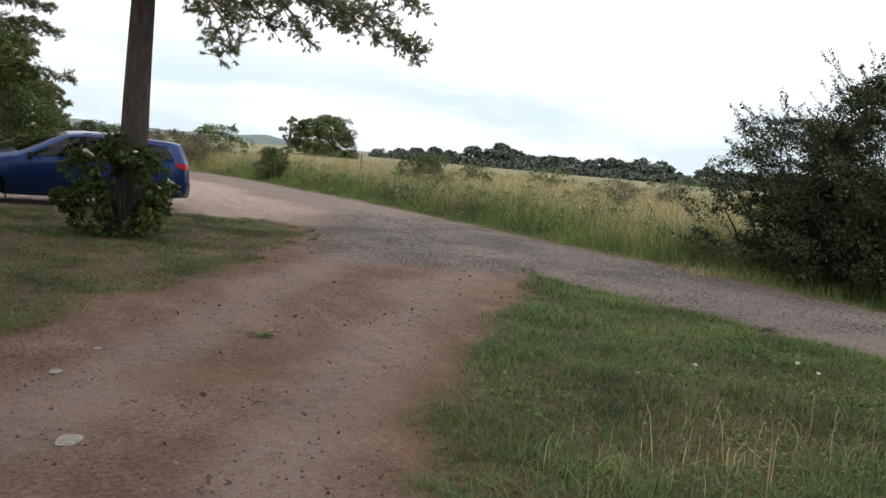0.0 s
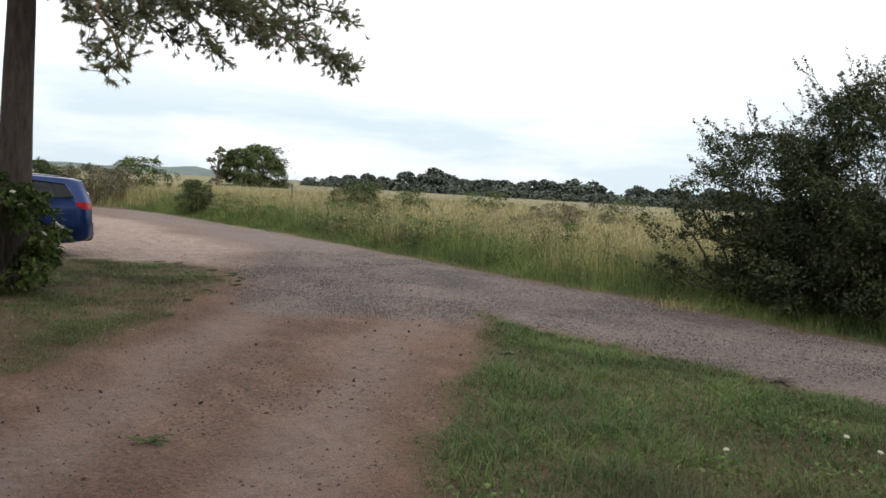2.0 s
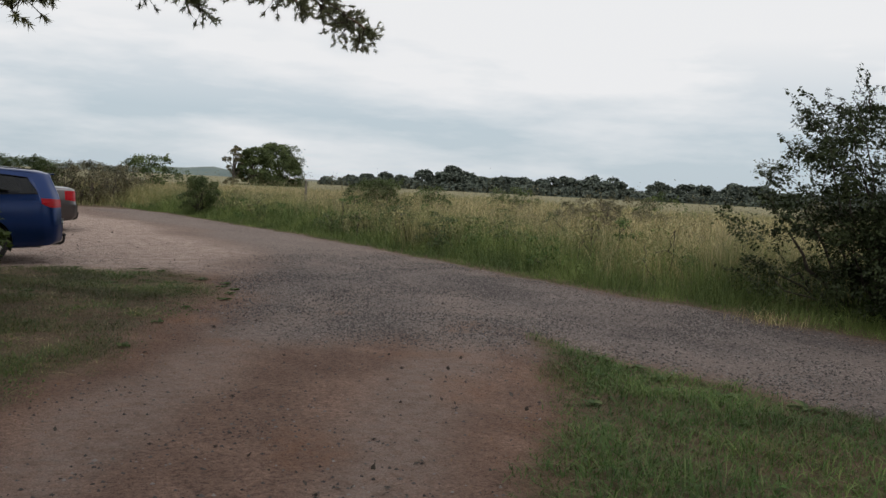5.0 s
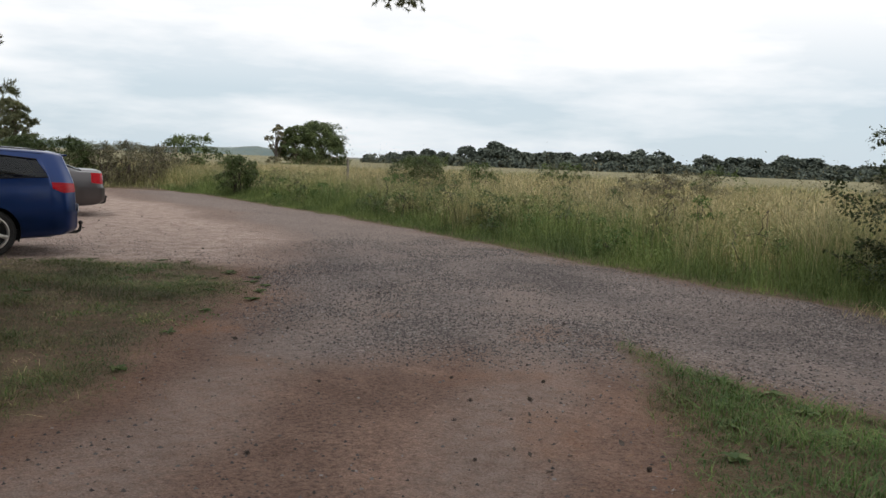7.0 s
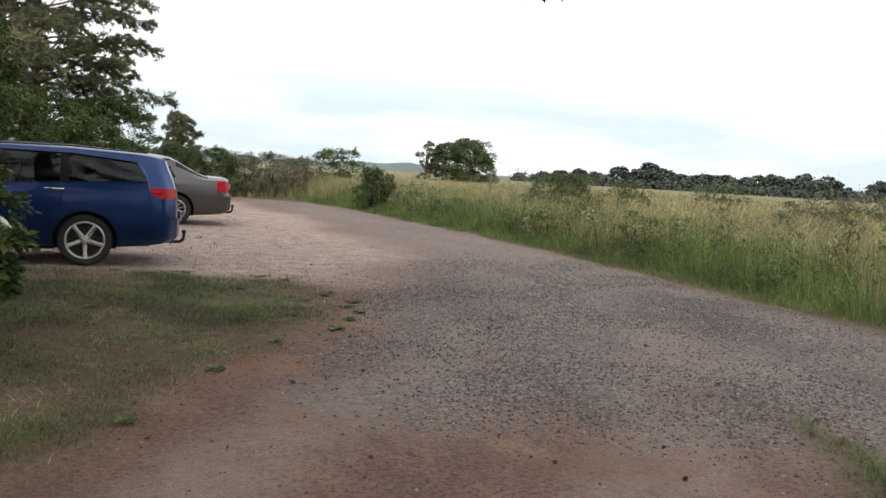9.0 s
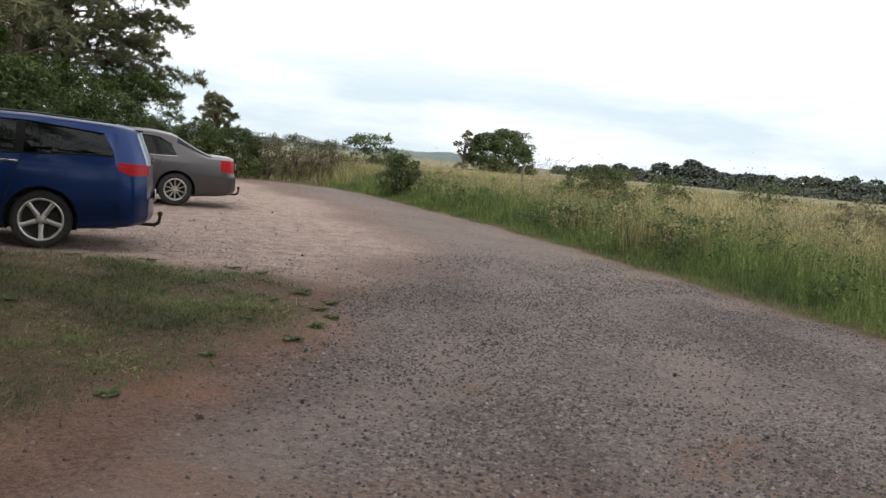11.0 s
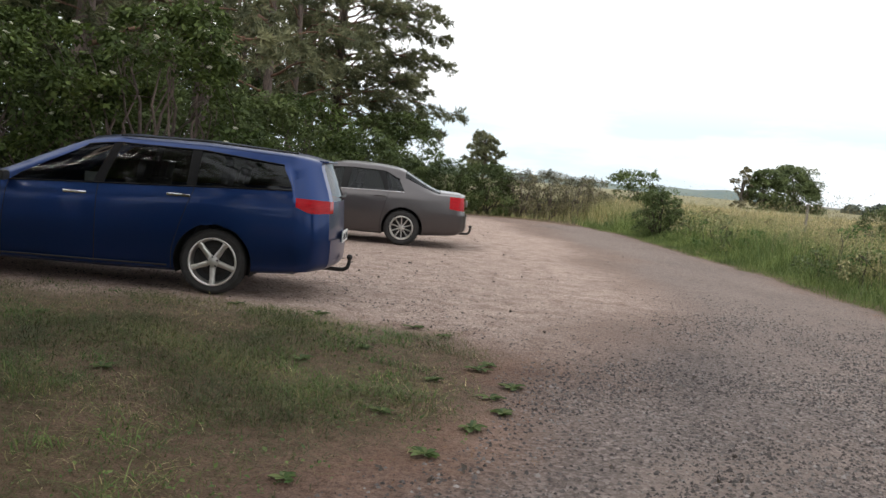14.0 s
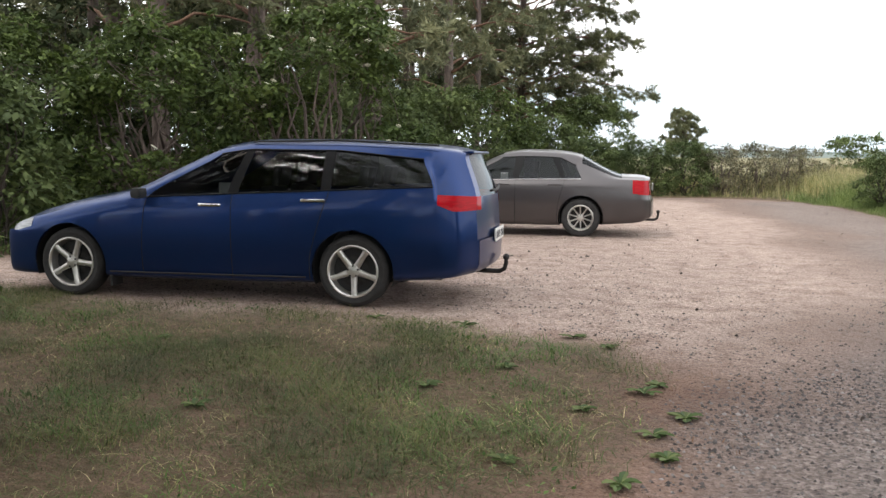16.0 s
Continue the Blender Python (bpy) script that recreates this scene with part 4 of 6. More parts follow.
def pine(name, label, x, y, height, radius, limbs, lean=(0, 0), needle=0.085, count=16, width=0.0045, tufts=4, every=0.28, shoot=0.75, sides=12, group="", twiggy=True, waver=0.12, bark_=None, shoots=True):
    """A Scots pine; limbs are rows of (height on the trunk, end x, y, z relative to the foot)."""
    top = thing(name, label, "tree", pose(x, y, 0), group)
    trunk = wander((0, 0, -0.15), (lean[0], lean[1], height), 16, waver, radius, radius * 0.3)
    trunk[0, 3] *= 1.35
    trunk[1, 3] *= 1.08
    v, f = tubes([trunk], sides)
    put("trunk", mesh_of("trunk", v, quads=f, material=bark_ or M_BARK, smooth=True), top, "tall trunk with plated grey-brown bark")
    out = ([], [], [])
    main = []
    for hz, ex, ey, ez in limbs:
        f = np.clip((hz + 0.15) / (height + 0.15), 0, 1) * 15
        i = min(int(f), 14)
        a = trunk[i, :3] + (trunk[i + 1, :3] - trunk[i, :3]) * (f - i)
        r = trunk[i, 3] * 0.36
        path = wander(a, (ex, ey, ez), 9, 0.25, r, 0.010, 0.35)
        main.append(path)
        spray(path, every, shoot, tufts, out, twiggy, shoots)
    v, f = tubes(main, 7 if twiggy else 5)
    put("branchwork", mesh_of("branchwork", v, quads=f, material=M_BARK_RED, smooth=True), top, "bare brown limbs")
    if out[0]:
        v, f = tubes(out[0], 4 if twiggy else 3)
        tagged(put("twigwork", mesh_of("twigwork", v, quads=f, material=M_TWIG), top), kind="stuff")
    v, f = needles(np.array(out[1]), np.array(out[2]), needle, count, width)
    put("crown", mesh_of("crown", v, f, material=M_NEEDLE), top, "dark green tufts of needles")
    return top


def crown_points(rx, ry, h, low, clumps, per, spread, fill=0.45):
    """Points on leafy pads inside a lumpy dome over the foot, the pads' middles, and the ways that the leaves face."""
    a = rng.random(clumps) * 2 * np.pi
    z = rng.random(clumps) ** 0.8
    shell = fill + (1 - fill) * rng.random(clumps) ** 0.5
    lump = 1 + 0.16 * np.sin(3 * a + rng.random() * 6) + 0.12 * np.sin(5 * a + 4 * z)
    prof = np.sqrt(np.clip(1 - (np.abs(z - 0.38) / 0.64) ** 2.4, 0.03, 1)) * shell * lump
    c = np.stack([np.cos(a) * rx * prof, np.sin(a) * ry * prof, low + (h - low) * z * (0.9 + 0.1 * lump)], -1)
    o = unit(rng.normal(size=(clumps * per, 3)) + unit(np.repeat(c - [0, 0, h * 0.35], per, 0)) * 0.7 + [0, 0, 0.3])
    size = np.repeat(spread * (0.55 + 0.9 * rng.random((clumps, 1))), per, 0)
    reach = 0.55 + 0.5 * rng.random((clumps * per, 1)) ** 0.6 + 0.25 * np.abs(rng.normal(size=(clumps * per, 1)))
    p = np.repeat(c, per, 0) + o * size * reach * [1, 1, 0.62]
    p[:, 2] = np.maximum(p[:, 2], 0.03)
    return p, c, o


def shrub(name, label, x, y, rx, ry, h, material, leaf=0.05, clumps=150, per=60, spread=0.16, low=0.1, stems=14, group="", category="bush", sprays=0, aspect=0.55, fill=0.22, wood=0.03, turn=0.0):
    """A bush of many stems with leaves in clumps and a few sprays above the outline."""
    top = thing(name, label, category, pose(x, y, 0, 0, 0, turn), group)
    p, c, ways = crown_points(rx, ry, h, low, max(8, int(clumps * 0.42)), int(per * 2.5), spread * 1.55, fill)
    paths = []
    pick = c[rng.choice(len(c), min(stems, len(c)), replace=False)]
    for e in pick:
        b = (e[0] * 0.18, e[1] * 0.18, -0.05)
        paths.append(wander(b, e, 7, 0.12 * h, wood * (0.6 + 0.6 * rng.random()), 0.006, 0.1))
    for _ in range(stems * 3):
        q, e = c[rng.integers(len(c))], c[rng.integers(len(c))]
        if np.linalg.norm(q - e) < 0.5 * max(rx, h):
            paths.append(wander(q, e, 5, 0.08, 0.008 + 0.12 * max(0, wood - 0.045), 0.004))
    extra = []
    for _ in range(sprays):
        b = c[rng.integers(len(c))]
        o = unit(np.array([b[0] / rx**2, b[1] / ry**2, (b[2] - h * 0.35) / h**2 * 1.4]) + rng.normal(size=3) * 0.04)
        e = b + (o * [1, 1, 0.7] + [0, 0, 0.5]) * (0.25 + 0.35 * rng.random()) * h * 0.38
        path = wander(b, e, 8, 0.08, 0.007, 0.002)
        paths.append(path)
        k = 7 * rng.random(46) ** 0.7
        i = k.astype(int)
        q = path[i, :3] + (path[np.minimum(i + 1, 7), :3] - path[i, :3]) * (k - i)[:, None]
        o = unit(rng.normal(size=(46, 3)) + [0, 0, 0.3])
        extra.append((q + o * leaf * 0.7, o))
    v, f = tubes(paths, 5)
    put("stem_tangle", mesh_of("stem_tangle", v, quads=f, material=M_BARK_WOOD if wood >= 0.05 or material == M_GREYBUSH else M_TWIG, smooth=True), top, "dark twiggy stems")
    if extra:
        p, ways = np.concatenate([p, *[e[0] for e in extra]]), np.concatenate([ways, *[e[1] for e in extra]])
    v, f = leaves(p, leaf, aspect=aspect, ways=ways)
    put("crown", mesh_of("crown", v, f, material=material), top)
    return top, c


def tree(name, label, x, y, w, h, material, leaf=0.5, clumps=60, per=28, trunk_r=0.3, low=0.25, group=""):
    """A broad-leaved tree seen from afar."""
    top = thing(name, label, "tree", pose(x, y, 0, 0, 0, rng.random() * 360), group)
    p, c, ways = crown_points(w / 2, w / 2, h, h * low, int(clumps * 0.75), int(per * 2.0), w * 0.125, 0.25)
    paths = [wander((0, 0, -0.2), (0.1 * w * rng.normal() * 0.3, 0, h * 0.6), 8, 0.3, trunk_r, trunk_r * 0.4)]
    for e in c[:: max(1, len(c) // 14)]:
        paths.append(wander((0, 0, h * (0.12 + 0.3 * rng.random())), e, 6, 0.3, trunk_r * 0.35, 0.03))
    v, f = tubes(paths, 6)
    put("trunk", mesh_of("trunk", v, quads=f, material=M_TWIG, smooth=True), top)
    v, f = leaves(p, leaf, aspect=0.8, ways=ways)
    put("crown", mesh_of("crown", v, f, material=material), top)
    return top


# the pine beside the track
limbs = [(4.7, 6.0, 2.1, 3.75), (4.3, 3.2, 0.3, 3.75), (4.0, 0.35, -3.6, 2.65), (4.9, 3.4, -2.3, 4.2), (5.2, 1.7, 1.7, 4.4), (4.6, 1.5, -1.5, 3.75), (4.4, 4.8, 0.3, 4.3), (4.3, 2.2, -1.05, 3.3), (4.1, 1.66, -0.9, 3.45), (4.5, 3.0, -0.8, 3.6), (4.6, 3.65, -0.55, 3.5), (4.7, 4.8, 0.0, 3.45), (4.5, 0.9, 0.9, 3.9), (4.3, 1.0, -1.9, 3.5),
         (5.6, -3.0, -2.2, 5.0), (5.9, -3.4, 1.5, 5.3), (6.4, 0.8, 3.8, 6.1), (6.8, 3.9, -0.6, 6.5), (7.3, -1.5, -3.3, 7.2), (7.8, 2.2, 2.4, 8.0),
         (8.4, -2.4, 1.0, 8.6), (8.9, 1.6, -1.8, 9.4), (9.5, -0.8, 1.6, 10.2), (10.0, 0.9, 0.4, 10.9), (4.2, -2.6, -3.0, 3.9)]
pine("pine_tree", "tall pine with drooping limbs beside the dirt track", -0.91, -4.0, 11.0, 0.245, limbs, (0.1, 0.3), 0.056, 34, 0.006, 12, 0.11, 0.5, 20, waver=0.03)

# bushes round the foot of the pine
_, elder_c = shrub("elder_bush", "low dark elder bush with a few white flowers under the pine", -1.15, -4.35, 0.72, 0.58, 1.36, M_ELDER, 0.075, 200, 50, 0.09, 0.05, 20, sprays=14, fill=0.3)

# hawthorn thicket across the lane
for hx, hy, rx, ry, hh, n in ((9.9, -7.55, 1.4, 1.5, 2.6, 360), (9.8, -9.6, 1.6, 1.7, 3.25, 680), (10.3, -12.2, 1.9, 2.3, 3.9, 620), (12.2, -8.6, 1.5, 2.2, 2.9, 220), (9.5, -8.2, 0.9, 0.9, 1.4, 150), (9.2, -9.7, 0.9, 1.3, 1.5, 180)):
    shrub("hawthorn_bush", "dense dark hawthorn bush beside the gravel lane", hx, hy, rx, ry, hh * 1.06, M_HAW, 0.047, int(n * 1.5), 66, 0.135, 0.0, 30, "hawthorn thicket", sprays=120, fill=0.25, wood=0.04)

# elders and saplings behind the cars
ELDERS = [(-2.75, 6.9, 1.75, 1.3, 3.55, 330), (-5.3, 6.6, 1.9, 1.5, 3.3, 340), (-8.2, 5.8, 1.9, 1.5, 3.35, 300), (-11.0, 4.2, 2.0, 1.8, 3.6, 220)]
umbels = []
for ex, ey, rx, ry, hh, n in ELDERS:
    _, c = shrub("elder_bush", "tall elder bush with flat white flower heads at the wood's edge", ex, ey, rx, ry, hh, M_ELDER, 0.098, int(n * 0.62), 80, 0.21, 0.1, 34, "elder bushes", sprays=22, fill=0.5, wood=0.06)
    sel = c[(c[:, 1] < -0.1 * ry) & (c[:, 2] > 1.1)]
    sel = sel[rng.permutation(len(sel))[:34]]
    umbels += [(ex + q[0] * 1.05, ey + q[1] - 0.12, q[2] + 0.2) for q in sel]
umbels += [(-1.12 + q[0], -4.55 + q[1], q[2] + 0.12) for q in elder_c[(elder_c[:, 1] < 0) & (elder_c[:, 2] > 0.6)][:7]]


def umbel_mesh():
    bm = bmesh.new()
    for k in range(26):
        a, r = k * 2.4, 0.012 * math.sqrt(k)
        bmesh.ops.create_icosphere(bm, subdivisions=1, radius=0.011, matrix=Matrix.Translation((r * math.cos(a), r * math.sin(a), 0.012 * math.cos(r * 12) + 0.003 * (k % 3))))
    for k in range(5):
        a = k * 1.257
        v = [bm.verts.new(p) for p in ((0, 0, -0.07), (0.04 * math.cos(a), 0.04 * math.sin(a), 0.0), (0.04 * math.cos(a) + 0.004, 0.04 * math.sin(a), 0.0))]
        bm.faces.new(v)
    me = bpy.data.meshes.new("flower_head")
    bm.to_mesh(me)
    bm.free()
    me.materials.append(M_BLOSSOM)
    return me


UMBEL = umbel_mesh()
for q in umbels:
    ob = tagged(new("flower_head", UMBEL), "flat creamy white elder flower head", "flower", "elder flowers")
    s = 0.5 + 0.5 * rng.random()
    ob.matrix_basis = pose(*q, rng.normal() * 18 - 12, rng.normal() * 18, 0) @ Matrix.Diagonal((s, s, s, 1))

for fx, fy, fz in ((2.85, -13.3, 0.08), (2.7, -13.62, 0.08), (1.82, -13.1, 0.06)):
    ob = tagged(new("flower_head", UMBEL), "small white flower head in the verge grass", "flower", "verge flowers")
    ob.matrix_basis = pose(fx, fy, fz, rng.normal() * 15, 0, 0) @ Matrix.Diagonal((0.3, 0.3, 0.8, 1))

for sx, sy, rx, ry, hh, mt, n in ((-6.2, 3.2, 1.0, 0.9, 2.1, M_BUSH, 150), (-8.8, 2.4, 1.3, 1.0, 2.6, M_ELDER, 170), (-2.2, 12.5, 1.5, 1.2, 2.5, M_BUSH, 190), (-4.6, 11.0, 1.6, 1.3, 2.9, M_BUSH, 200),
                                 (-1.6, 17.2, 1.6, 1.3, 3.0, M_ELDER, 210), (-4.4, 16.6, 2.0, 1.5, 3.0, M_BUSH, 220), (-7.5, 14.5, 2.4, 1.8, 3.4, M_BUSH, 220), (-0.3, 20.6, 1.5, 1.2, 2.3, M_BUSH, 160)):
    shrub("bush", "leafy green bush at the edge of the pine wood", sx, sy, rx, ry, hh, mt, 0.11, n, 40, 0.21, 0.05, 12, "woodland bushes", sprays=8, fill=0.35)
shrub("round_bush", "rounded fresh green bush beyond the grey car", 0.7, 34.0, 1.9, 1.7, 3.8, M_BUSH, 0.12, 420, 34, 0.22, 0.2, 12, sprays=6)

# pines of the wood; the last rows close it off
corner = random.Random(5)
big = [(2.6, 3.8, 0.6, 3.2), (3.6, 6.4, -1.2, 4.2), (5.0, 7.6, -0.6, 5.2), (5.6, 5.4, 1.8, 6.4), (6.6, 6.6, -1.2, 7.6), (7.8, 6.4, 0.4, 9.2), (9.0, 5.6, -0.8, 10.4), (10.2, 4.2, 0.8, 11.8), (3.8, -4.0, -2.4, 4.2), (5.2, -4.6, -1.0, 5.6),
       (6.8, -4.2, -2.6, 7.2), (8.4, -4.6, 0.2, 8.8), (4.4, 3.0, -3.8, 4.8), (6.0, 2.2, -4.2, 6.0), (7.4, 1.4, -3.6, 7.6), (9.6, -2.6, -2.0, 10.4), (11.4, 2.4, -1.2, 12.6), (12.4, -1.4, 1.0, 13.4), (3.2, 2.0, -3.0, 3.4), (4.8, -2.4, -3.4, 4.6), (8.6, 3.4, -2.6, 9.0),
       (4.2, 4.6, -2.0, 4.0), (5.2, 4.2, -3.0, 5.8), (6.2, 4.8, -2.4, 6.8), (7.2, 4.0, -2.8, 8.2), (8.2, 5.0, -1.8, 8.8), (3.0, 3.2, -1.6, 2.8), (9.4, 3.2, -2.2, 10.8), (5.6, 0.6, -3.6, 5.4), (6.6, -1.6, -3.8, 6.6), (7.6, -3.2, -2.8, 8.0), (10.4, 0.8, -2.6, 11.6), (4.6, 5.6, 0.4, 4.4)]
for q in range(22):
    z, a = 4.2 + 0.42 * q, 3.3 + 2.4 * q
    l = (2.6 + 1.9 * corner.random()) * (1.15 - 0.5 * q / 22)
    big.append((z, l * math.cos(a), l * math.sin(a), z + 0.3 + 0.7 * corner.random()))
big = [(hz, ex * (0.84 if ex > 5 else 1), ey, ez - (1.0 if ex > 5 else 0)) for hz, ex, ey, ez in big]
pine("pine_tree", "spreading old pine at the corner of the wood", -2.9, 37.0, 14.0, 0.30, big, (0.3, 0), 0.16, 15, 0.014, 15, 0.16, 1.35, 14, twiggy=False)
WOOD = [(-5.6, 10.6), (-7.3, 9.8), (-9.0, 11.0), (-3.9, 14.2), (-6.2, 13.4), (-4.5, 33.0), (-6.5, 35.0), (-5.8, 40.5), (-8.6, 41.0), (-4.0, 46.5), (-4.6, 27.5), (-6.4, 24.0), (-8.2, 27.0), (-7.2, 31.5), (-10.5, 23.0), (-10.6, 30.0), (-13.0, 26.0), (-13.4, 19.5), (-16.0, 22.5), (-12.0, 35.0), (-16.5, 30.0), (-19.5, 26.0), (-7.0, 38.0), (-5.2, 44.0), (-18.0, 17.0), (-9.6, 18.6),
        (-13.0, 11.0), (-10.5, 12.8), (-16.0, 12.0), (-20.0, 10.5), (-22.5, 20.0), (-10.0, 44.0), (-15.0, 41.0), (-21.0, 35.0), (-25.0, 29.0), (-6.0, 50.0), (-11.0, 50.0), (-17.0, 47.0), (-23.0, 42.0), (-28.0, 36.0), (-29.0, 24.0), (-27.0, 16.0)]
pines = []
for k, (wx, wy) in enumerate(WOOD):
    if k >= 7:
        copy_thing(pines[k % 7], pose(wx, wy, 0, 0, 0, 53 * k))
        continue
    h = 13 + 3 * rng.random()
    ls = []
    for q in range(16):
        z = 3.2 + q * 0.6 + rng.random()
        a = q * 2.4 + rng.random() - 0.6
        l = (1.6 + 2.6 * rng.random()) * (1.15 - 0.4 * z / h)
        ls.append((z, l * math.cos(a), l * math.sin(a), z - 0.4 + rng.random()))
    pines.append(pine("pine_tree", "slender pine with a bare lower trunk in the wood", wx, wy, h, 0.17 + 0.09 * rng.random(), ls, (rng.normal() * 0.3, rng.normal() * 0.3), 0.27, 7, 0.036, 7, 0.36, 1.5, 9, "pine wood", False, bark_=M_BARK_WOOD, shoots=False))

# pines out of view, added to shade the lawn and darken window reflections
UNSEEN_WOOD = [(-4.7, -3.0), (-6.6, -4.8), (-5.4, -9.2), (-3.9, -7.6), (-6.0, -10.8), (-9.5, -2.5), (-7.5, -7.0), (-10.0, -13.5), (-8.0, -19.5), (-4.5, -24.0), (1.5, -27.0), (7.0, -25.0),
             (-12.0, -17.5), (-11.5, -23.0), (-7.0, -27.5), (-1.5, -29.5), (4.0, -31.0), (-4.5, -33.0), (-14.5, -9.0), (-15.0, -28.0), (0.5, -35.0)]
unseen_pine = None
for k, (wx, wy) in enumerate(UNSEEN_WOOD):
    if unseen_pine:
        copy_thing(unseen_pine, pose(wx, wy, 0, 0, 0, 67 * k))
        continue
    ls = []
    for q in range(28):
        z = 5.4 + q * 0.3 + 0.5 * rng.random()
        l = (1.8 + 2.2 * rng.random()) * (1.2 - 0.5 * z / 14)
        ls.append((z, l * math.cos(q * 2.4), l * math.sin(q * 2.4), z - 0.2 + 0.8 * rng.random()))
    unseen_pine = pine("pine_tree", "tall unseen pine with a high crown, added for shade and reflections", wx, wy, 14.5, 0.2, ls, (0.2, -0.2), 0.13, 9, 0.019, 8, 0.22, 0.9, 12, "pines beside the track", False)
# unseen bushes added below them, to close the reflected wood
for ux, uy, rx, hh in ((-9.0, -25.0, 2.2, 3.4), (-3.0, -31.5, 2.4, 3.6), (3.0, -33.5, 2.6, 3.8), (-13.0, -21.0, 2.2, 3.4), (-13.5, -13.0, 2.0, 3.2), (9.0, -30.0, 2.4, 3.6)):
    shrub("bush", "dark undergrowth bush among the unseen pines, added to darken reflections", ux, uy, rx, rx * 0.8, hh, M_HAW, 0.17, 120, 26, 0.3, 0.0, 10, "undergrowth", sprays=4, fill=0.3)

for ux, uy, rx, hh in ((-7.0, 20.5, 2.4, 3.8), (-11.5, 20.0, 2.6, 4.2), (-5.6, 29.5, 2.2, 3.6), (-9.0, 33.5, 2.6, 4.0), (-15.5, 26.5, 3.0, 4.4), (-14.0, 15.5, 2.6, 4.0), (-3.6, 40.5, 2.0, 3.0), (-13.5, 8.0, 2.2, 4.0), (-17.5, 6.5, 2.6, 4.2), (-7.2, 12.4, 2.2, 4.6), (-10.2, 9.6, 2.2, 4.6), (-12.6, 12.4, 2.6, 4.8), (-11.0, 26.5, 3.2, 6.4), (-16.5, 19.0, 3.2, 6.6), (-8.0, 30.5, 2.8, 6.0), (-19.0, 13.5, 3.2, 6.2), (-13.0, 31.0, 3.4, 6.6), (-20.5, 24.0, 3.6, 6.8)):
    shrub("bush", "dark undergrowth bush inside the pine wood", ux, uy, rx, rx * 0.7, hh, M_HAW, 0.19, 130, 30, 0.34, 0.0, 10, "undergrowth", sprays=4, fill=0.3)

# bushes at the end of the lane
for bx, by, rx, ry, hh, mt, n in ((1.0, 23.2, 1.3, 0.9, 1.75, M_BUSH, 210), (2.7, 23.0, 1.3, 0.9, 1.7, M_BUSH, 210), (4.2, 23.3, 1.2, 0.9, 1.65, M_BUSH, 190), (-1.0, 23.6, 1.4, 1.0, 2.0, M_HAW, 190)):
    shrub("bush", "dark green bush at the end of the lane", bx, by, rx, ry, hh, mt, 0.055, int(n * 2.2), 44, 0.12, 0.05, 10, "bushes at the lane's end", sprays=14)
for bx, by, hh in ((5.4, 23.6, 1.55), (6.5, 24.2, 1.6), (7.7, 25.6, 1.55), (8.8, 27.2, 1.5)):
    shrub("dry_bush", "pale half-dry twiggy bush in the meadow", bx, by, 0.95, 0.8, hh, M_GREYBUSH, 0.05, 210, 36, 0.13, 0.05, 34, "bushes at the lane's end", sprays=14)

# bushes and trees in the meadow
shrub("bush", "rounded green bush at the meadow's edge beside the lane", 8.6, 16.4, 0.62, 0.6, 1.25, M_BUSH, 0.05, 260, 36, 0.095, 0.06, 14, sprays=16)
shrub("bush", "low wide bush standing in the meadow", 15.3, 15.8, 1.15, 0.9, 1.45, M_BUSH, 0.06, 380, 40, 0.12, 0.1, 14, sprays=14)
shrub("dry_bush", "grey dried-up bush standing in the meadow", 18.6, 6.6, 0.6, 0.6, 1.25, M_GREYBUSH, 0.05, 90, 40, 0.10, 0.05, 30, sprays=10)
shrub("bush", "wide green bush far out in the meadow", 14.8, 45.5, 2.3, 1.6, 2.2, M_BUSH, 0.14, 120, 36, 0.26, 0.1, 12, sprays=6)
tree("oak_tree", "rounded dark green oak far out in the meadow", 58.6, 126.5, 7.4, 6.6, M_OAK, 0.26, 140, 120, 0.35, -0.3)
tree("pale_tree", "light green tree next to the oak", 51.8, 121.0, 5.6, 5.6, M_OAK, 0.26, 90, 100, 0.25, -0.3)
tree("pale_tree", "thin half-bare tree next to the oak", 48.3, 120.0, 3.0, 6.0, M_GREYBUSH, 0.28, 34, 30, 0.2, 0.0)
far_limbs = [(0.7 + 0.19 * q, 2.1 * (1 - (q / 27) ** 2.5) ** 0.5 * (0.8 + 0.2 * math.sin(3 * q)) * math.cos(q * 2.4), 2.1 * (1 - (q / 27) ** 2.5) ** 0.5 * (0.8 + 0.2 * math.sin(3 * q)) * math.sin(q * 2.4), 1.6 + 0.16 * q) for q in range(26)]
pine("pine_tree", "lone bushy pine beyond the end of the lane", 7.9, 84.0, 5.7, 0.2, far_limbs, (0, 0), 0.28, 14, 0.03, 9, 0.2, 1.0, 8, twiggy=False)

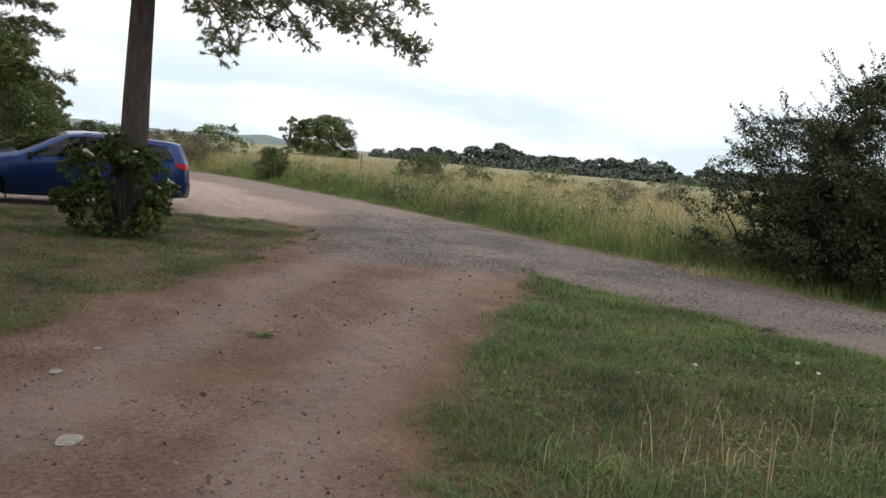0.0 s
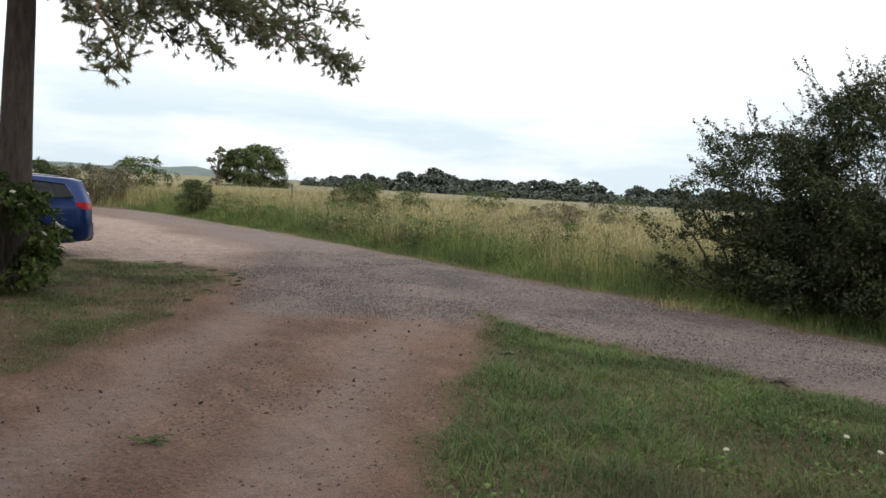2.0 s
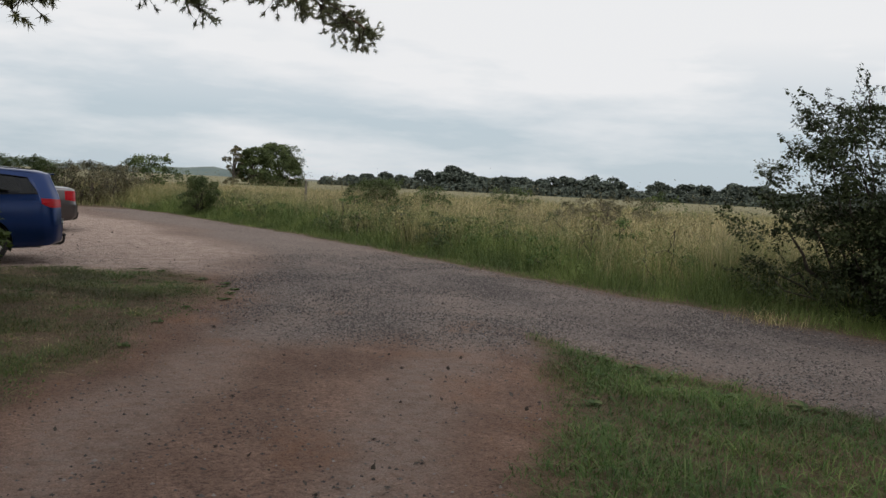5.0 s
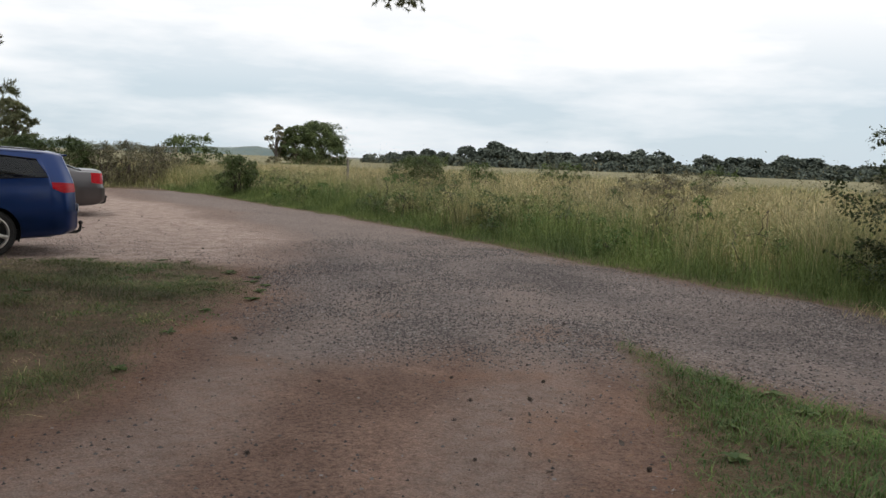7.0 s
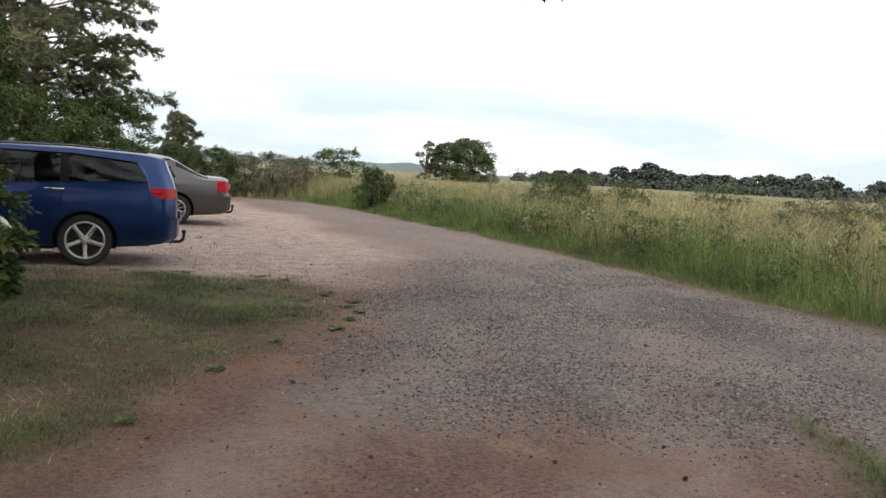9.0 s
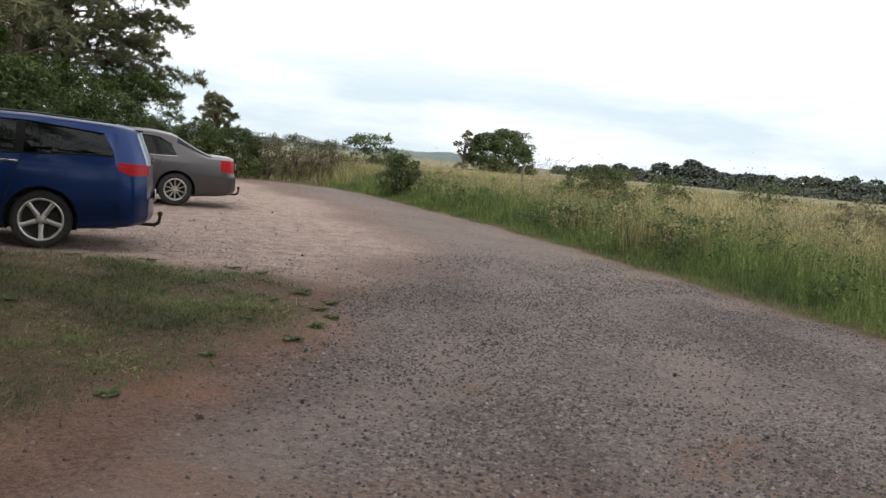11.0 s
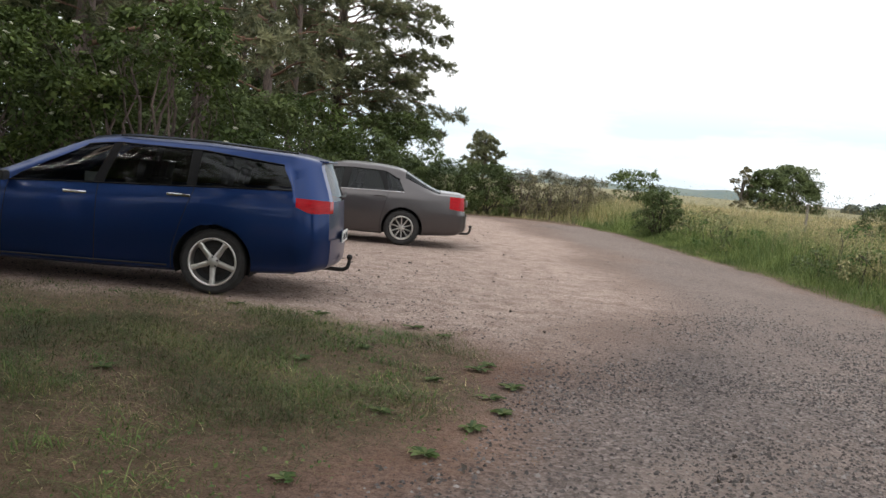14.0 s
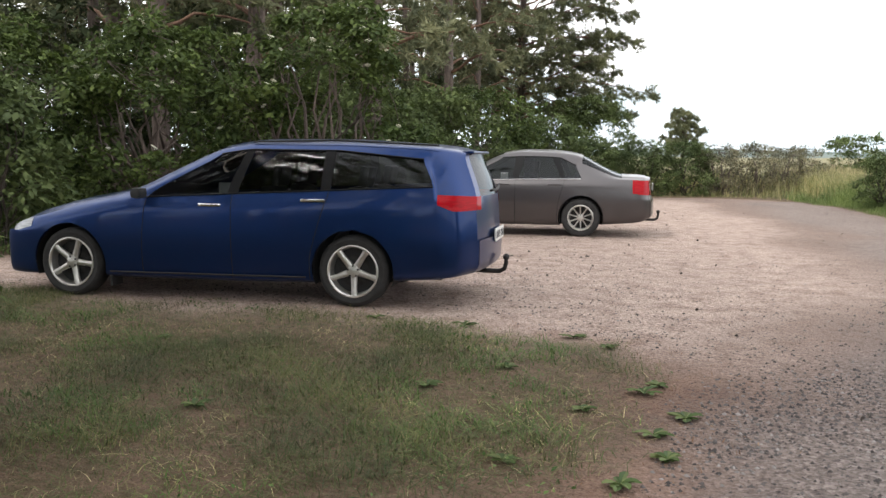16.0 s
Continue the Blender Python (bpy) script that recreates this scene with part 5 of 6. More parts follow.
# low leafy plants along the meadow's edge
for k in range(46):
    yy = -5.5 + 24 * rng.random()
    xx = 8.75 + 3.2 * rng.random() ** 1.4
    hh = 0.45 + 0.45 * rng.random()
    shrub("meadow_herb", "leafy meadow herb standing in the tall grass", xx, yy, 0.28 + 0.3 * rng.random(), 0.25 + 0.2 * rng.random(), hh + 0.15, (M_OAK, M_GRASS, M_MEADOW)[k % 3], 0.045, 26, 26, 0.09, 0.05, 3, "meadow herbs", "herb", sprays=0, wood=0.006)
for bx, by, hh in ((21.0, 10.0, 1.1), (24.0, 2.0, 1.2), (27.0, 13.0, 1.3), (33.0, 8.0, 1.4), (36.0, 20.0, 1.5), (30.0, 26.0, 1.5), (42.0, 14.0, 1.5), (22.0, 22.0, 1.2), (26.0, 34.0, 1.6)):
    shrub("bush", "low scrubby bush far out in the meadow", bx, by, 1.1 + rng.random(), 0.9, hh, (M_GREYBUSH, M_BUSH)[int(rng.random() * 2)], 0.1, 60, 30, 0.18, 0.05, 8, "meadow scrub", sprays=4)

# the far line of trees, their haze painted into the leaf colour
FAR = [(690, 4, 5.2), (720, 6, 6.2), (752, 6, 6.8), (780, 5, 6.2), (818, 9, 8.2), (845, 6, 7.2), (876, 12, 10.2), (905, 8, 7.6), (935, 8, 7.4), (962, 8, 7.2), (990, 8, 7.6), (1018, 7, 6.6), (1046, 8, 8.4),
       (1072, 8, 9.0), (1100, 8, 7.8), (1136, 12, 9.2), (1165, 7, 7.8), (1192, 4, 5.6), (1240, 7, 8.4), (1268, 6, 7.0), (1296, 8, 8.0), (1325, 8, 7.8), (1372, 9, 8.6), (1400, 9, 9.0), (1432, 9, 8.8), (1475, 9, 6.4), (1520, 9, 6.0), (1570, 10, 6.4), (1640, 12, 7.0), (1720, 12, 7.4), (1800, 12, 7.0)]
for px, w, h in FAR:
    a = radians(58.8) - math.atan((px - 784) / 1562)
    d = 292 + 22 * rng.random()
    tree("distant_tree", "dark rounded tree in the far tree line", -0.9 + d * math.cos(a), -12.7 + d * math.sin(a), w * 1.1, h * 0.84 - 1.5, M_FAR_HAZED, 0.95, 56, 60, 0.3, -0.4, "far tree line")
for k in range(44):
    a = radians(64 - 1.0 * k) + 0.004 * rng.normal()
    tree("distant_bush", "dark hedge bush at the foot of the far trees", -0.9 + 278 * math.cos(a), -12.7 + 278 * math.sin(a), 8.5, 1.5 + 0.8 * rng.random(), M_FAR_HAZED, 0.9, 24, 30, 0.1, -0.3, "far hedge")


def ridge(name, label, dist, a0, a1, heights, material):
    """A low wooded rise on the horizon, with some depth."""
    n = 60
    V, Q = [], []
    for i in range(n + 1):
        a = radians(a0 + (a1 - a0) * i / n)
        hz = heights * (0.75 + 0.2 * math.sin(i * 0.31) + 0.1 * math.sin(i * 1.3)) * min(1, i / 6, (n - i) / 6)
        for dd, z in ((0, -0.5), (15, hz * 0.7), (60, hz), (160, -0.5)):
            V.append(((dist + dd) * math.cos(a), (dist + dd) * math.sin(a), z))
    for i in range(n):
        for j in range(3):
            Q.append((i * 4 + j, (i + 1) * 4 + j, (i + 1) * 4 + j + 1, i * 4 + j + 1))
    return tagged(new(name, mesh_of(name, V, quads=Q, material=material, smooth=True)), label, "hill", kind="structure")


# aerial haze over the horizon woods, painted as a pale blue-grey base colour
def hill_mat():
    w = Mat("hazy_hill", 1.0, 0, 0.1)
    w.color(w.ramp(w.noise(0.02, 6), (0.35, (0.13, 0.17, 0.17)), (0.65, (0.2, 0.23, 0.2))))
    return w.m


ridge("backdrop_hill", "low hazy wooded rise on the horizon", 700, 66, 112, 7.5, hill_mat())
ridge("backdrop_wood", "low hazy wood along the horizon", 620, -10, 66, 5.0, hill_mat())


# ---- grass ----
def scatter(n, x0, x1, y0, y1, chance):
    """Random places in a rectangle, kept with a chance that varies over the plan."""
    x, y = x0 + (x1 - x0) * rng.random(n), y0 + (y1 - y0) * rng.random(n)
    keep = rng.random(n) < chance(x, y)
    return np.stack([x[keep], y[keep]], -1)


def sward(name, label, pieces, material):
    v, f = stack(pieces)
    return tagged(new(name, mesh_of(name, v, f, material=material)), label, "grass", kind="stuff")


def tufted(x, y, f, seed):
    return smooth(-0.3, 0.5, wave(x, y, f, seed))


lawn = scatter(420000, -7, 2.9, -13, 0.9, lambda x, y: smooth(-0.05, 0.5, lawn_d(x, y)) * (0.36 + 0.64 * tufted(x, y, 2.3, 31) * (0.45 + 0.55 * tufted(x, y, 8, 32))))
sward("lawn_grass", "short worn grass with bare earth showing", [blades(lawn, ground_z(*lawn.T), 0.034 + 0.036 * tufted(lawn[:, 0], lawn[:, 1], 2.3, 31), 0.0045, 2.3, 1.6)], M_GRASS_DRY)
lush = scatter(190000, -7, 2.7, -13, 0.6, lambda x, y: smooth(0.1, 0.6, lawn_d(x, y)) * smooth(-0.15, 0.5, wave(x, y, 2.1, 33)) * smooth(-0.2, 0.45, wave(x, y, 7, 49)))
sward("lawn_tufts", "greener tufts of grass on the worn lawn", [blades(lush, ground_z(*lush.T), 0.06, 0.005, 1.8, 1.5)], M_GRASS)

lawn_straw = scatter(70000, -7, 2.8, -12.5, 0.5, lambda x, y: smooth(0.0, 0.4, lawn_d(x, y)) * (0.2 + 0.8 * tufted(x, y, 4.5, 50)) * 0.7)
sward("lawn_straw", "dead straw-coloured blades in the worn lawn", [blades(lawn_straw, ground_z(*lawn_straw.T), 0.036, 0.004, 2.4, 1.5)], M_STRAW)
mat = scatter(52000, -6, 2.9, -12.5, 0.4, lambda x, y: smooth(-0.1, 0.15, lawn_d(x, y)) * (smooth(0.9, 0.2, lawn_d(x, y)) * 0.75 + 0.18) * smooth(-0.1, 0.5, wave(x, y, 3.1, 48)))
cv, cf = leaves(np.concatenate([mat, ground_z(*mat.T)[:, None] + 0.012 + 0.025 * rng.random((len(mat), 1))], 1), 0.02, 1.4, 0.7)
sward("lawn_weeds", "low green weeds creeping over the lawn's edge", [(cv, cf)], M_GRASS)
wedge = scatter(170000, -4.5, 4.9, -17.5, -7.1, lambda x, y: smooth(-0.08, 0.22, wedge_d(x, y)) * (0.8 + 0.2 * tufted(x, y, 4, 34)))
far_in = smooth(0.0, 0.8, wedge_d(wedge[:, 0], wedge[:, 1]))
dry = 0.8 * wave(wedge[:, 0], wedge[:, 1], 1.2, 35) + 0.5 * wave(wedge[:, 0], wedge[:, 1], 6, 46) + smooth(-12.6, -14.2, wedge[:, 1]) * 0.9 + 0.35 * smooth(0.7, 0.1, wedge_d(*wedge.T)) + 0.35 * rng.normal(size=len(wedge)) > 1.05
hgt = 0.03 + 0.035 * far_in + 0.04 * tufted(wedge[:, 0], wedge[:, 1], 4, 34)
sward("verge_grass", "lush green grass between the track and the lane", [blades(wedge[~dry], ground_z(*wedge[~dry].T), hgt[~dry], 0.0065, 1.5, 1.2)], M_GRASS)
sward("verge_dry_grass", "faded grass between the track and the lane", [blades(wedge[dry], ground_z(*wedge[dry].T), hgt[dry], 0.006, 1.5, 1.2)], M_GRASS_DRY)
clover = scatter(26000, -0.5, 4.6, -16, -7.2, lambda x, y: smooth(0.1, 0.6, wedge_d(x, y)) * smooth(0.05, 0.6, wave(x, y, 2.0, 47)))
cv, cf = leaves(np.concatenate([clover, ground_z(*clover.T)[:, None] + 0.02 + 0.035 * rng.random((len(clover), 1))], 1), 0.026, 1.4, 0.85)
sward("clover_patch", "low clover and small leaves in the verge grass", [(cv, cf)], M_GRASS)
tall = scatter(9000, -3.4, 4.5, -18.8, -13.4, lambda x, y: smooth(0.45, 1.1, wedge_d(x, y)) * smooth(-13.8, -15.0, y - 0.12 * (x - 2)) * (0.12 + 0.88 * tufted(x, y, 2.2, 36)) * 0.5)
sward("tall_grass", "long bent grass stalks gone to seed", [blades(tall, 0.0, 0.26, 0.005, 0.85, 1.7)], M_GRASS)
straw = scatter(9000, -3.2, 4.4, -18.8, -13.0, lambda x, y: smooth(0.4, 1.0, wedge_d(x, y)) * tufted(x, y, 1.6, 37) * smooth(-13.4, -14.8, y) * 0.6)
sward("straw_stalks", "dry brown grass stalks", [blades(straw, 0.0, 0.17, 0.004, 0.8, 1.2)], M_STRAW)

# the meadow across the lane
edge = scatter(64000, 7.2, 9.2, -15, 24, lambda x, y: smooth(-0.05, 0.2, field_d(x, y)) * smooth(1.7, 0.7, field_d(x, y)))
sward("meadow_edge", "short green grass along the lane's far edge", [blades(edge, 0.0, 0.05 + 0.24 * smooth(0.1, 1.1, field_d(*edge.T)), 0.007, 0.7, 0.9)], M_VERGE)
near = scatter(100000, 8.2, 13.5, -14, 27, lambda x, y: smooth(0.5, 1.2, field_d(x, y)) * (0.35 + 0.65 * tufted(x, y, 1.5, 38)))
green = wave(near[:, 0], near[:, 1], 0.9, 39) + smooth(3.2, 0.8, field_d(*near.T)) * 1.2 > 0.4
sward("meadow_grass", "tall green meadow grass", [blades(near[green], 0.0, 0.58 * smooth(0.2, 1.6, field_d(*near[green].T)) + 0.08, 0.009, 0.45, 0.9)], M_VERGE)
sward("meadow_dry_grass", "tall fading meadow grass in flower", [blades(near[~green], 0.0, 0.62 + 0.2 * tufted(near[~green][:, 0], near[~green][:, 1], 1.5, 38), 0.010, 0.4, 1.0)], M_MEADOW)
out = scatter(120000, 12.5, 48, -16, 60, lambda x, y: smooth(0.5, 1.5, field_d(x, y)) * (0.25 + 0.75 * tufted(x, y, 0.5, 40)) / (1 + ((x - 12) / 16) ** 2))
sward("meadow_far_grass", "ripe straw-coloured grass further out in the meadow", [blades(out, 0.0, 0.66, 0.028, 0.4, 1.0)], M_STRAW)
out2 = scatter(60000, 12.5, 60, -16, 70, lambda x, y: tufted(x, y, 0.35, 41) * 0.8)
sward("meadow_far_stems", "green stems among the ripe meadow grass", [blades(out2, 0.0, 0.68, 0.03, 0.4, 1.0)], M_MEADOW)
lane_end = scatter(26000, -6, 13, 20.5, 34, lambda x, y: smooth(0.1, 0.9, field_d(x, y)) * 0.8)
sward("lane_end_grass", "tall pale grass beyond the end of the lane", [blades(lane_end, 0.0, 0.15 + 0.5 * smooth(0.6, 3.5, field_d(*lane_end.T)), 0.014, 0.3, 0.8)], M_MEADOW)
lawn_far = scatter(60000, -26, -7, -15.5, 2.5, lambda x, y: smooth(0.0, 0.5, lawn_d(x, y)) * (0.3 + 0.7 * tufted(x, y, 2.3, 31)) * 0.5)
sward("lawn_far_grass", "worn grass further from the track", [blades(lawn_far, ground_z(*lawn_far.T), 0.06, 0.013, 1.6, 1.1)], M_GRASS_DRY)
wedge_far = scatter(42000, -9, 4.9, -32, -17.3, lambda x, y: smooth(-0.05, 0.3, wedge_d(x, y)) * 0.6)
sward("verge_far_grass", "rough grass between the track and the lane", [blades(wedge_far, 0.0, 0.12, 0.013, 0.7, 0.9)], M_GRASS)
meadow_back = scatter(30000, 7.4, 16, -34, -13.5, lambda x, y: smooth(0.0, 0.6, field_d(x, y)) * 0.7)
sward("meadow_back_grass", "tall meadow grass beyond the hawthorns", [blades(meadow_back, 0.0, 0.12 + 0.5 * smooth(0.2, 1.6, field_d(*meadow_back.T)), 0.016, 0.4, 0.9)], M_MEADOW)
wood_floor = scatter(50000, -14, -2.5, 0.5, 20, lambda x, y: smooth(0.0, 0.8, woods_d(x, y)) * 0.7)
sward("woodland_grass", "rank grass under the edge of the wood", [blades(wood_floor, 0.0, 0.30, 0.012, 0.4, 0.9)], M_GRASS)


def seed_heads(xy, h, spread, size):
    """Stalks that end in loose seed heads."""
    st, sf = blades(xy, 0.0, h, 0.005, 0.22, 0.35)
    tips = st.reshape(-1, 5, 3)[:, 4]
    p = np.repeat(tips, 9, 0) + rng.normal(size=(len(tips) * 9, 3)) * [spread, spread, spread * 2.0]
    lv, lf = leaves(p, size, aspect=0.35)
    return stack([(st, sf), (lv, lf)])


def leafy_stems(xy, height, size, count):
    """Upright stems with small leaves all the way up."""
    n = len(xy)
    h = height * (0.6 + 0.7 * rng.random(n))
    st, sf = blades(xy, 0.0, h, 0.006, 0.25, 0.2)
    foot, tip = st.reshape(-1, 5, 3)[:, 0], st.reshape(-1, 5, 3)[:, 4]
    k = np.repeat(np.arange(n), count)
    u = 0.15 + 0.9 * rng.random((n * count, 1)) ** 0.8
    o = unit(rng.normal(size=(n * count, 3)) + [0, 0, 0.2])
    lv, lf = leaves(foot[k] + (tip[k] - foot[k]) * u + o * size * (1.4 - u), size, aspect=0.5, ways=o)
    return stack([(st, sf), (lv, lf)])


herbs = scatter(16000, 7.9, 13, -8.5, 22, lambda x, y: smooth(0.35, 1.0, field_d(x, y)) * smooth(4.6, 1.5, field_d(x, y)) * (0.12 + 0.88 * tufted(x, y, 1.3, 44)) * 0.62)
sward("verge_herbs", "leafy green herbs crowding the meadow's edge", [leafy_stems(herbs, 0.16 + 0.42 * smooth(0.4, 1.8, field_d(*herbs.T)), 0.042, 11)], M_VERGE)
pale_herbs = scatter(9000, 8.6, 16, -8.5, 24, lambda x, y: smooth(0.9, 1.8, field_d(x, y)) * tufted(x, y, 1.0, 45) * 0.5)
sward("faded_herbs", "pale fading herbs in flower among the meadow grass", [leafy_stems(pale_herbs, 0.66, 0.035, 12)], M_MEADOW)
heads = scatter(8000, 8.4, 16, -8, 27, lambda x, y: smooth(0.9, 1.8, field_d(x, y)) * (0.2 + 0.6 * tufted(x, y, 1.1, 42)))
sward("flowering_grass", "pale flowering grass heads above the meadow", [seed_heads(heads, 0.95, 0.022, 0.022)], M_STRAW)
weeds = scatter(5200, 8.6, 14, -7, 20, lambda x, y: smooth(1.0, 2.0, field_d(x, y)) * smooth(0.1, 0.8, wave(x, y, 0.8, 43)))
sward("tall_weeds", "tall branching weeds standing above the meadow grass", [seed_heads(weeds, 1.12, 0.06, 0.036)], M_GREYBUSH)
seeds = scatter(520, -1.8, 4.3, -17.5, -13.4, lambda x, y: smooth(0.5, 1.2, wedge_d(x, y)) * smooth(-13.6, -14.8, y) * 0.4)
sward("seeding_grass", "bent pale grass heads beside the track", [seed_heads(seeds, 0.34, 0.013, 0.014)], M_STRAW)
tuft = scatter(700, 7.2, 8.4, -8.3, -6.8, lambda x, y: np.exp(-((x - 7.75) ** 2 + ((y + 7.55) / 1.6) ** 2) / 0.07))
sward("dry_tuft", "bleached dry grass tuft at the lane's edge", [blades(tuft, 0.0, 0.19, 0.006, 0.9, 1.2)], M_STRAW)


# ---- small things on the ground ----
def rosette(name, x, y, n, length, width, material, label):
    """A low plant with broad pointed leaves."""
    bm = bmesh.new()
    root = bm.verts.new((0, 0, -0.01))
    for k in range(n):
        a = k * 2.4 + rng.random()
        ln, up = length * (0.6 + 0.6 * rng.random()), 0.12 + 0.3 * rng.random()
        d, s = Vector((math.cos(a), math.sin(a), 0)), Vector((-math.sin(a), math.cos(a), 0))
        rows = []
        for t, wd in ((0.05, 0.12), (0.35, 0.8), (0.65, 1.0), (0.88, 0.55)):
            c = d * ln * t + Vector((0, 0, 0.012 + ln * up * math.sin(t * 2.4) * 0.6))
            rows.append([bm.verts.new(c - s * wd * width), bm.verts.new(c - Vector((0, 0, 0.006))), bm.verts.new(c + s * wd * width)])
        bm.faces.new((root, rows[0][0], rows[0][1]))
        bm.faces.new((root, rows[0][1], rows[0][2]))
        tip = bm.verts.new(d * ln + Vector((0, 0, 0.012 + ln * up * math.sin(2.4) * 0.6)))
        for p, q in zip(rows, rows[1:]):
            bm.faces.new((p[0], p[1], q[1], q[0]))
            bm.faces.new((p[1], p[2], q[2], q[1]))
        bm.faces.new((rows[-1][0], rows[-1][1], tip))
        bm.faces.new((rows[-1][1], rows[-1][2], tip))
    ob = part(name, bm, material, None, "", True)
    ob.location = (x, y, float(ground_z(np.array(x), np.array(y))))
    return tagged(ob, label, "weed", "broad-leaved weeds")


M_WEED = foliage("weed_leaves", (0.04, 0.075, 0.025), (0.085, 0.13, 0.045), (0.17, 0.2, 0.09), 0.2)
spots = [(2.50, -2.12), (2.42, -2.3), (2.2, -1.15), (1.95, -0.85), (2.62, -2.75), (2.45, -3.05), (2.5, -3.4), (2.3, -3.75), (2.05, -4.25), (1.1, -0.62), (0.35, -0.5), (2.1, -2.7), (1.8, -3.6), (1.45, -4.7), (0.9, -5.6), (0.3, -6.7), (1.2, -2.4), (0.1, -3.1), (-0.9, -1.6), (1.6, -1.9)]
for sx, sy in spots:
    rosette("weed", sx, sy, 11, 0.06 + 0.05 * rng.random(), 0.019, M_WEED, "small leafy weed at the edge of the worn grass")
for sx, sy, ln in ((3.85, -9.35, 0.2), (3.9, -10.0, 0.18), (4.15, -10.5, 0.26), (4.25, -11.3, 0.2), (3.5, -9.0, 0.16), (3.95, -8.6, 0.15), (3.2, -9.3, 0.14), (2.75, -9.75, 0.13), (3.9, -11.6, 0.22), (3.3, -10.6, 0.16), (3.6, -9.7, 0.18), (4.0, -9.0, 0.17)):
    rosette("dock_plant", sx, sy, 9, ln * 0.62, 0.024, M_WEED, "broad-leaved dock plant in the grass beside the lane")
rosette("weed", -1.3, -11.38, 11, 0.13, 0.012, M_WEED, "ragged weed growing in the middle of the dirt track")
rosette("dead_dock", 4.45, -11.75, 7, 0.2, 0.03, M_TWIG, "withered brown dock leaves at the lane's edge")


def rock_mesh(name, material, seed, flat=0.6, rough_=0.22):
    bm = bmesh.new()
    bmesh.ops.create_icosphere(bm, subdivisions=2, radius=1.0)
    r = random.Random(seed)
    o = Vector((r.random() * 9, r.random() * 9, r.random() * 9))
    for v in bm.verts:
        v.co *= 1 + rough_ * noise.noise(v.co * 1.6 + o) + 0.08 * noise.noise(v.co * 4 + o)
        v.co.z *= flat
    me = bpy.data.meshes.new(name)
    bm.to_mesh(me)
    bm.free()
    me.materials.append(material)
    return me


def stone_material(name, c):
    w = Mat(name, 0.9)
    w.color(w.ramp(w.noise(1.2, 6), (0.3, tuple(v * 0.6 for v in c)), (0.7, c)))
    w.bump(w.noise(6, 5), 0.5, 0.05)
    return w.m


M_STONE, M_CONE = stone_material("pale_stone", (0.42, 0.38, 0.34)), stone_material("pine_cone_scales", (0.055, 0.042, 0.034))
ROCKS = [rock_mesh("stone", M_STONE, k) for k in range(4)]


def cone_mesh():
    """A small open pine cone: rings of scales round a core."""
    bm = bmesh.new()
    bmesh.ops.create_icosphere(bm, subdivisions=1, radius=0.55)
    for k in range(44):
        t = (k + 0.5) / 44
        a, z = k * 2.4, -0.95 + 1.9 * t
        r = 0.72 * math.sqrt(max(0.05, 1 - z * z * 0.9))
        d, s = Vector((math.cos(a), math.sin(a), 0)), Vector((-math.sin(a), math.cos(a), 0))
        c = d * r + Vector((0, 0, z))
        v = [bm.verts.new(p) for p in (d * r * 0.4 + Vector((0, 0, z - 0.15)), c + s * 0.16, c + d * 0.16 + Vector((0, 0, 0.12)), c - s * 0.16)]
        bm.faces.new(v)
    me = bpy.data.meshes.new("pine_cone")
    bm.to_mesh(me)
    bm.free()
    me.materials.append(M_CONE)
    return me


CONE = cone_mesh()
cones = [(0.035, -9.70), (0.53, -8.63), (-0.256, -9.49), (2.22, -9.67), (6.29, -1.54), (3.13, -0.53), (2.93, 0.60), (1.75, -8.6), (1.5, -9.2), (2.05, -8.3), (-0.9, -10.6), (-1.1, -12.3), (-0.4, -11.0), (-2.2, -12.9), (-1.8, -11.9), (0.2, -10.6), (0.9, -9.9)]
while len(cones) < 62:
    cx, cy = -3 + 8.5 * rng.random(), -13.5 + 27 * rng.random()
    pt = np.array([cx]), np.array([cy])
    if max(lawn_d(*pt)[0], wedge_d(*pt)[0], field_d(*pt)[0], woods_d(*pt)[0]) < -0.1 and not (-3.8 < cx < 1.3 and -0.2 < cy < 1.9) and not (-2.2 < cx < 3 and 7 < cy < 9.2) and (cx < 4 or rng.random() < 0.3):
        cones.append((cx, cy))
for cx, cy in cones:
    s = 0.0095 + 0.008 * rng.random()
    ob = tagged(new("pine_cone", CONE), "dark fallen pine cone on the ground", "pine cone", "fallen pine cones")
    ob.matrix_basis = pose(cx, cy, float(ground_z(np.array(cx), np.array(cy))) + s * 0.75, 80 + 20 * rng.random(), 0, 360 * rng.random()) @ Matrix.Diagonal((s, s, s * 1.25, 1))
for sx, sy, s, label in ((-3.05, -13.55, 0.085, "flat pale stone bedded in the dirt track"), (-2.95, -12.2, 0.05, "pale stone bedded in the dirt track"), (-2.6, -11.6, 0.035, "pale stone bedded in the dirt track"), (-3.3, -12.0, 0.04, "pale stone bedded in the dirt track")):
    ob = tagged(new("stone", ROCKS[0]), label, "stone", "stones in the track")
    ob.matrix_basis = pose(sx, sy, 0.005, 0, 0, 50) @ Matrix.Diagonal((s, s * 0.7, s * 0.45, 1))

# a weathered post in the meadow
bm = bmesh.new()
box(bm, (-0.04, -0.04, -0.1), (0.04, 0.04, 1.4), None, 0.012)
post = part("fence_post", bm, bark("weathered_wood", (0.10, 0.09, 0.08), (0.26, 0.24, 0.21), (8, 8, 1)), None)
tagged(post, "weathered grey wooden fence post in the meadow", "post").matrix_basis = pose(15.6, 22.8, 0, 1.5, -1, 20)


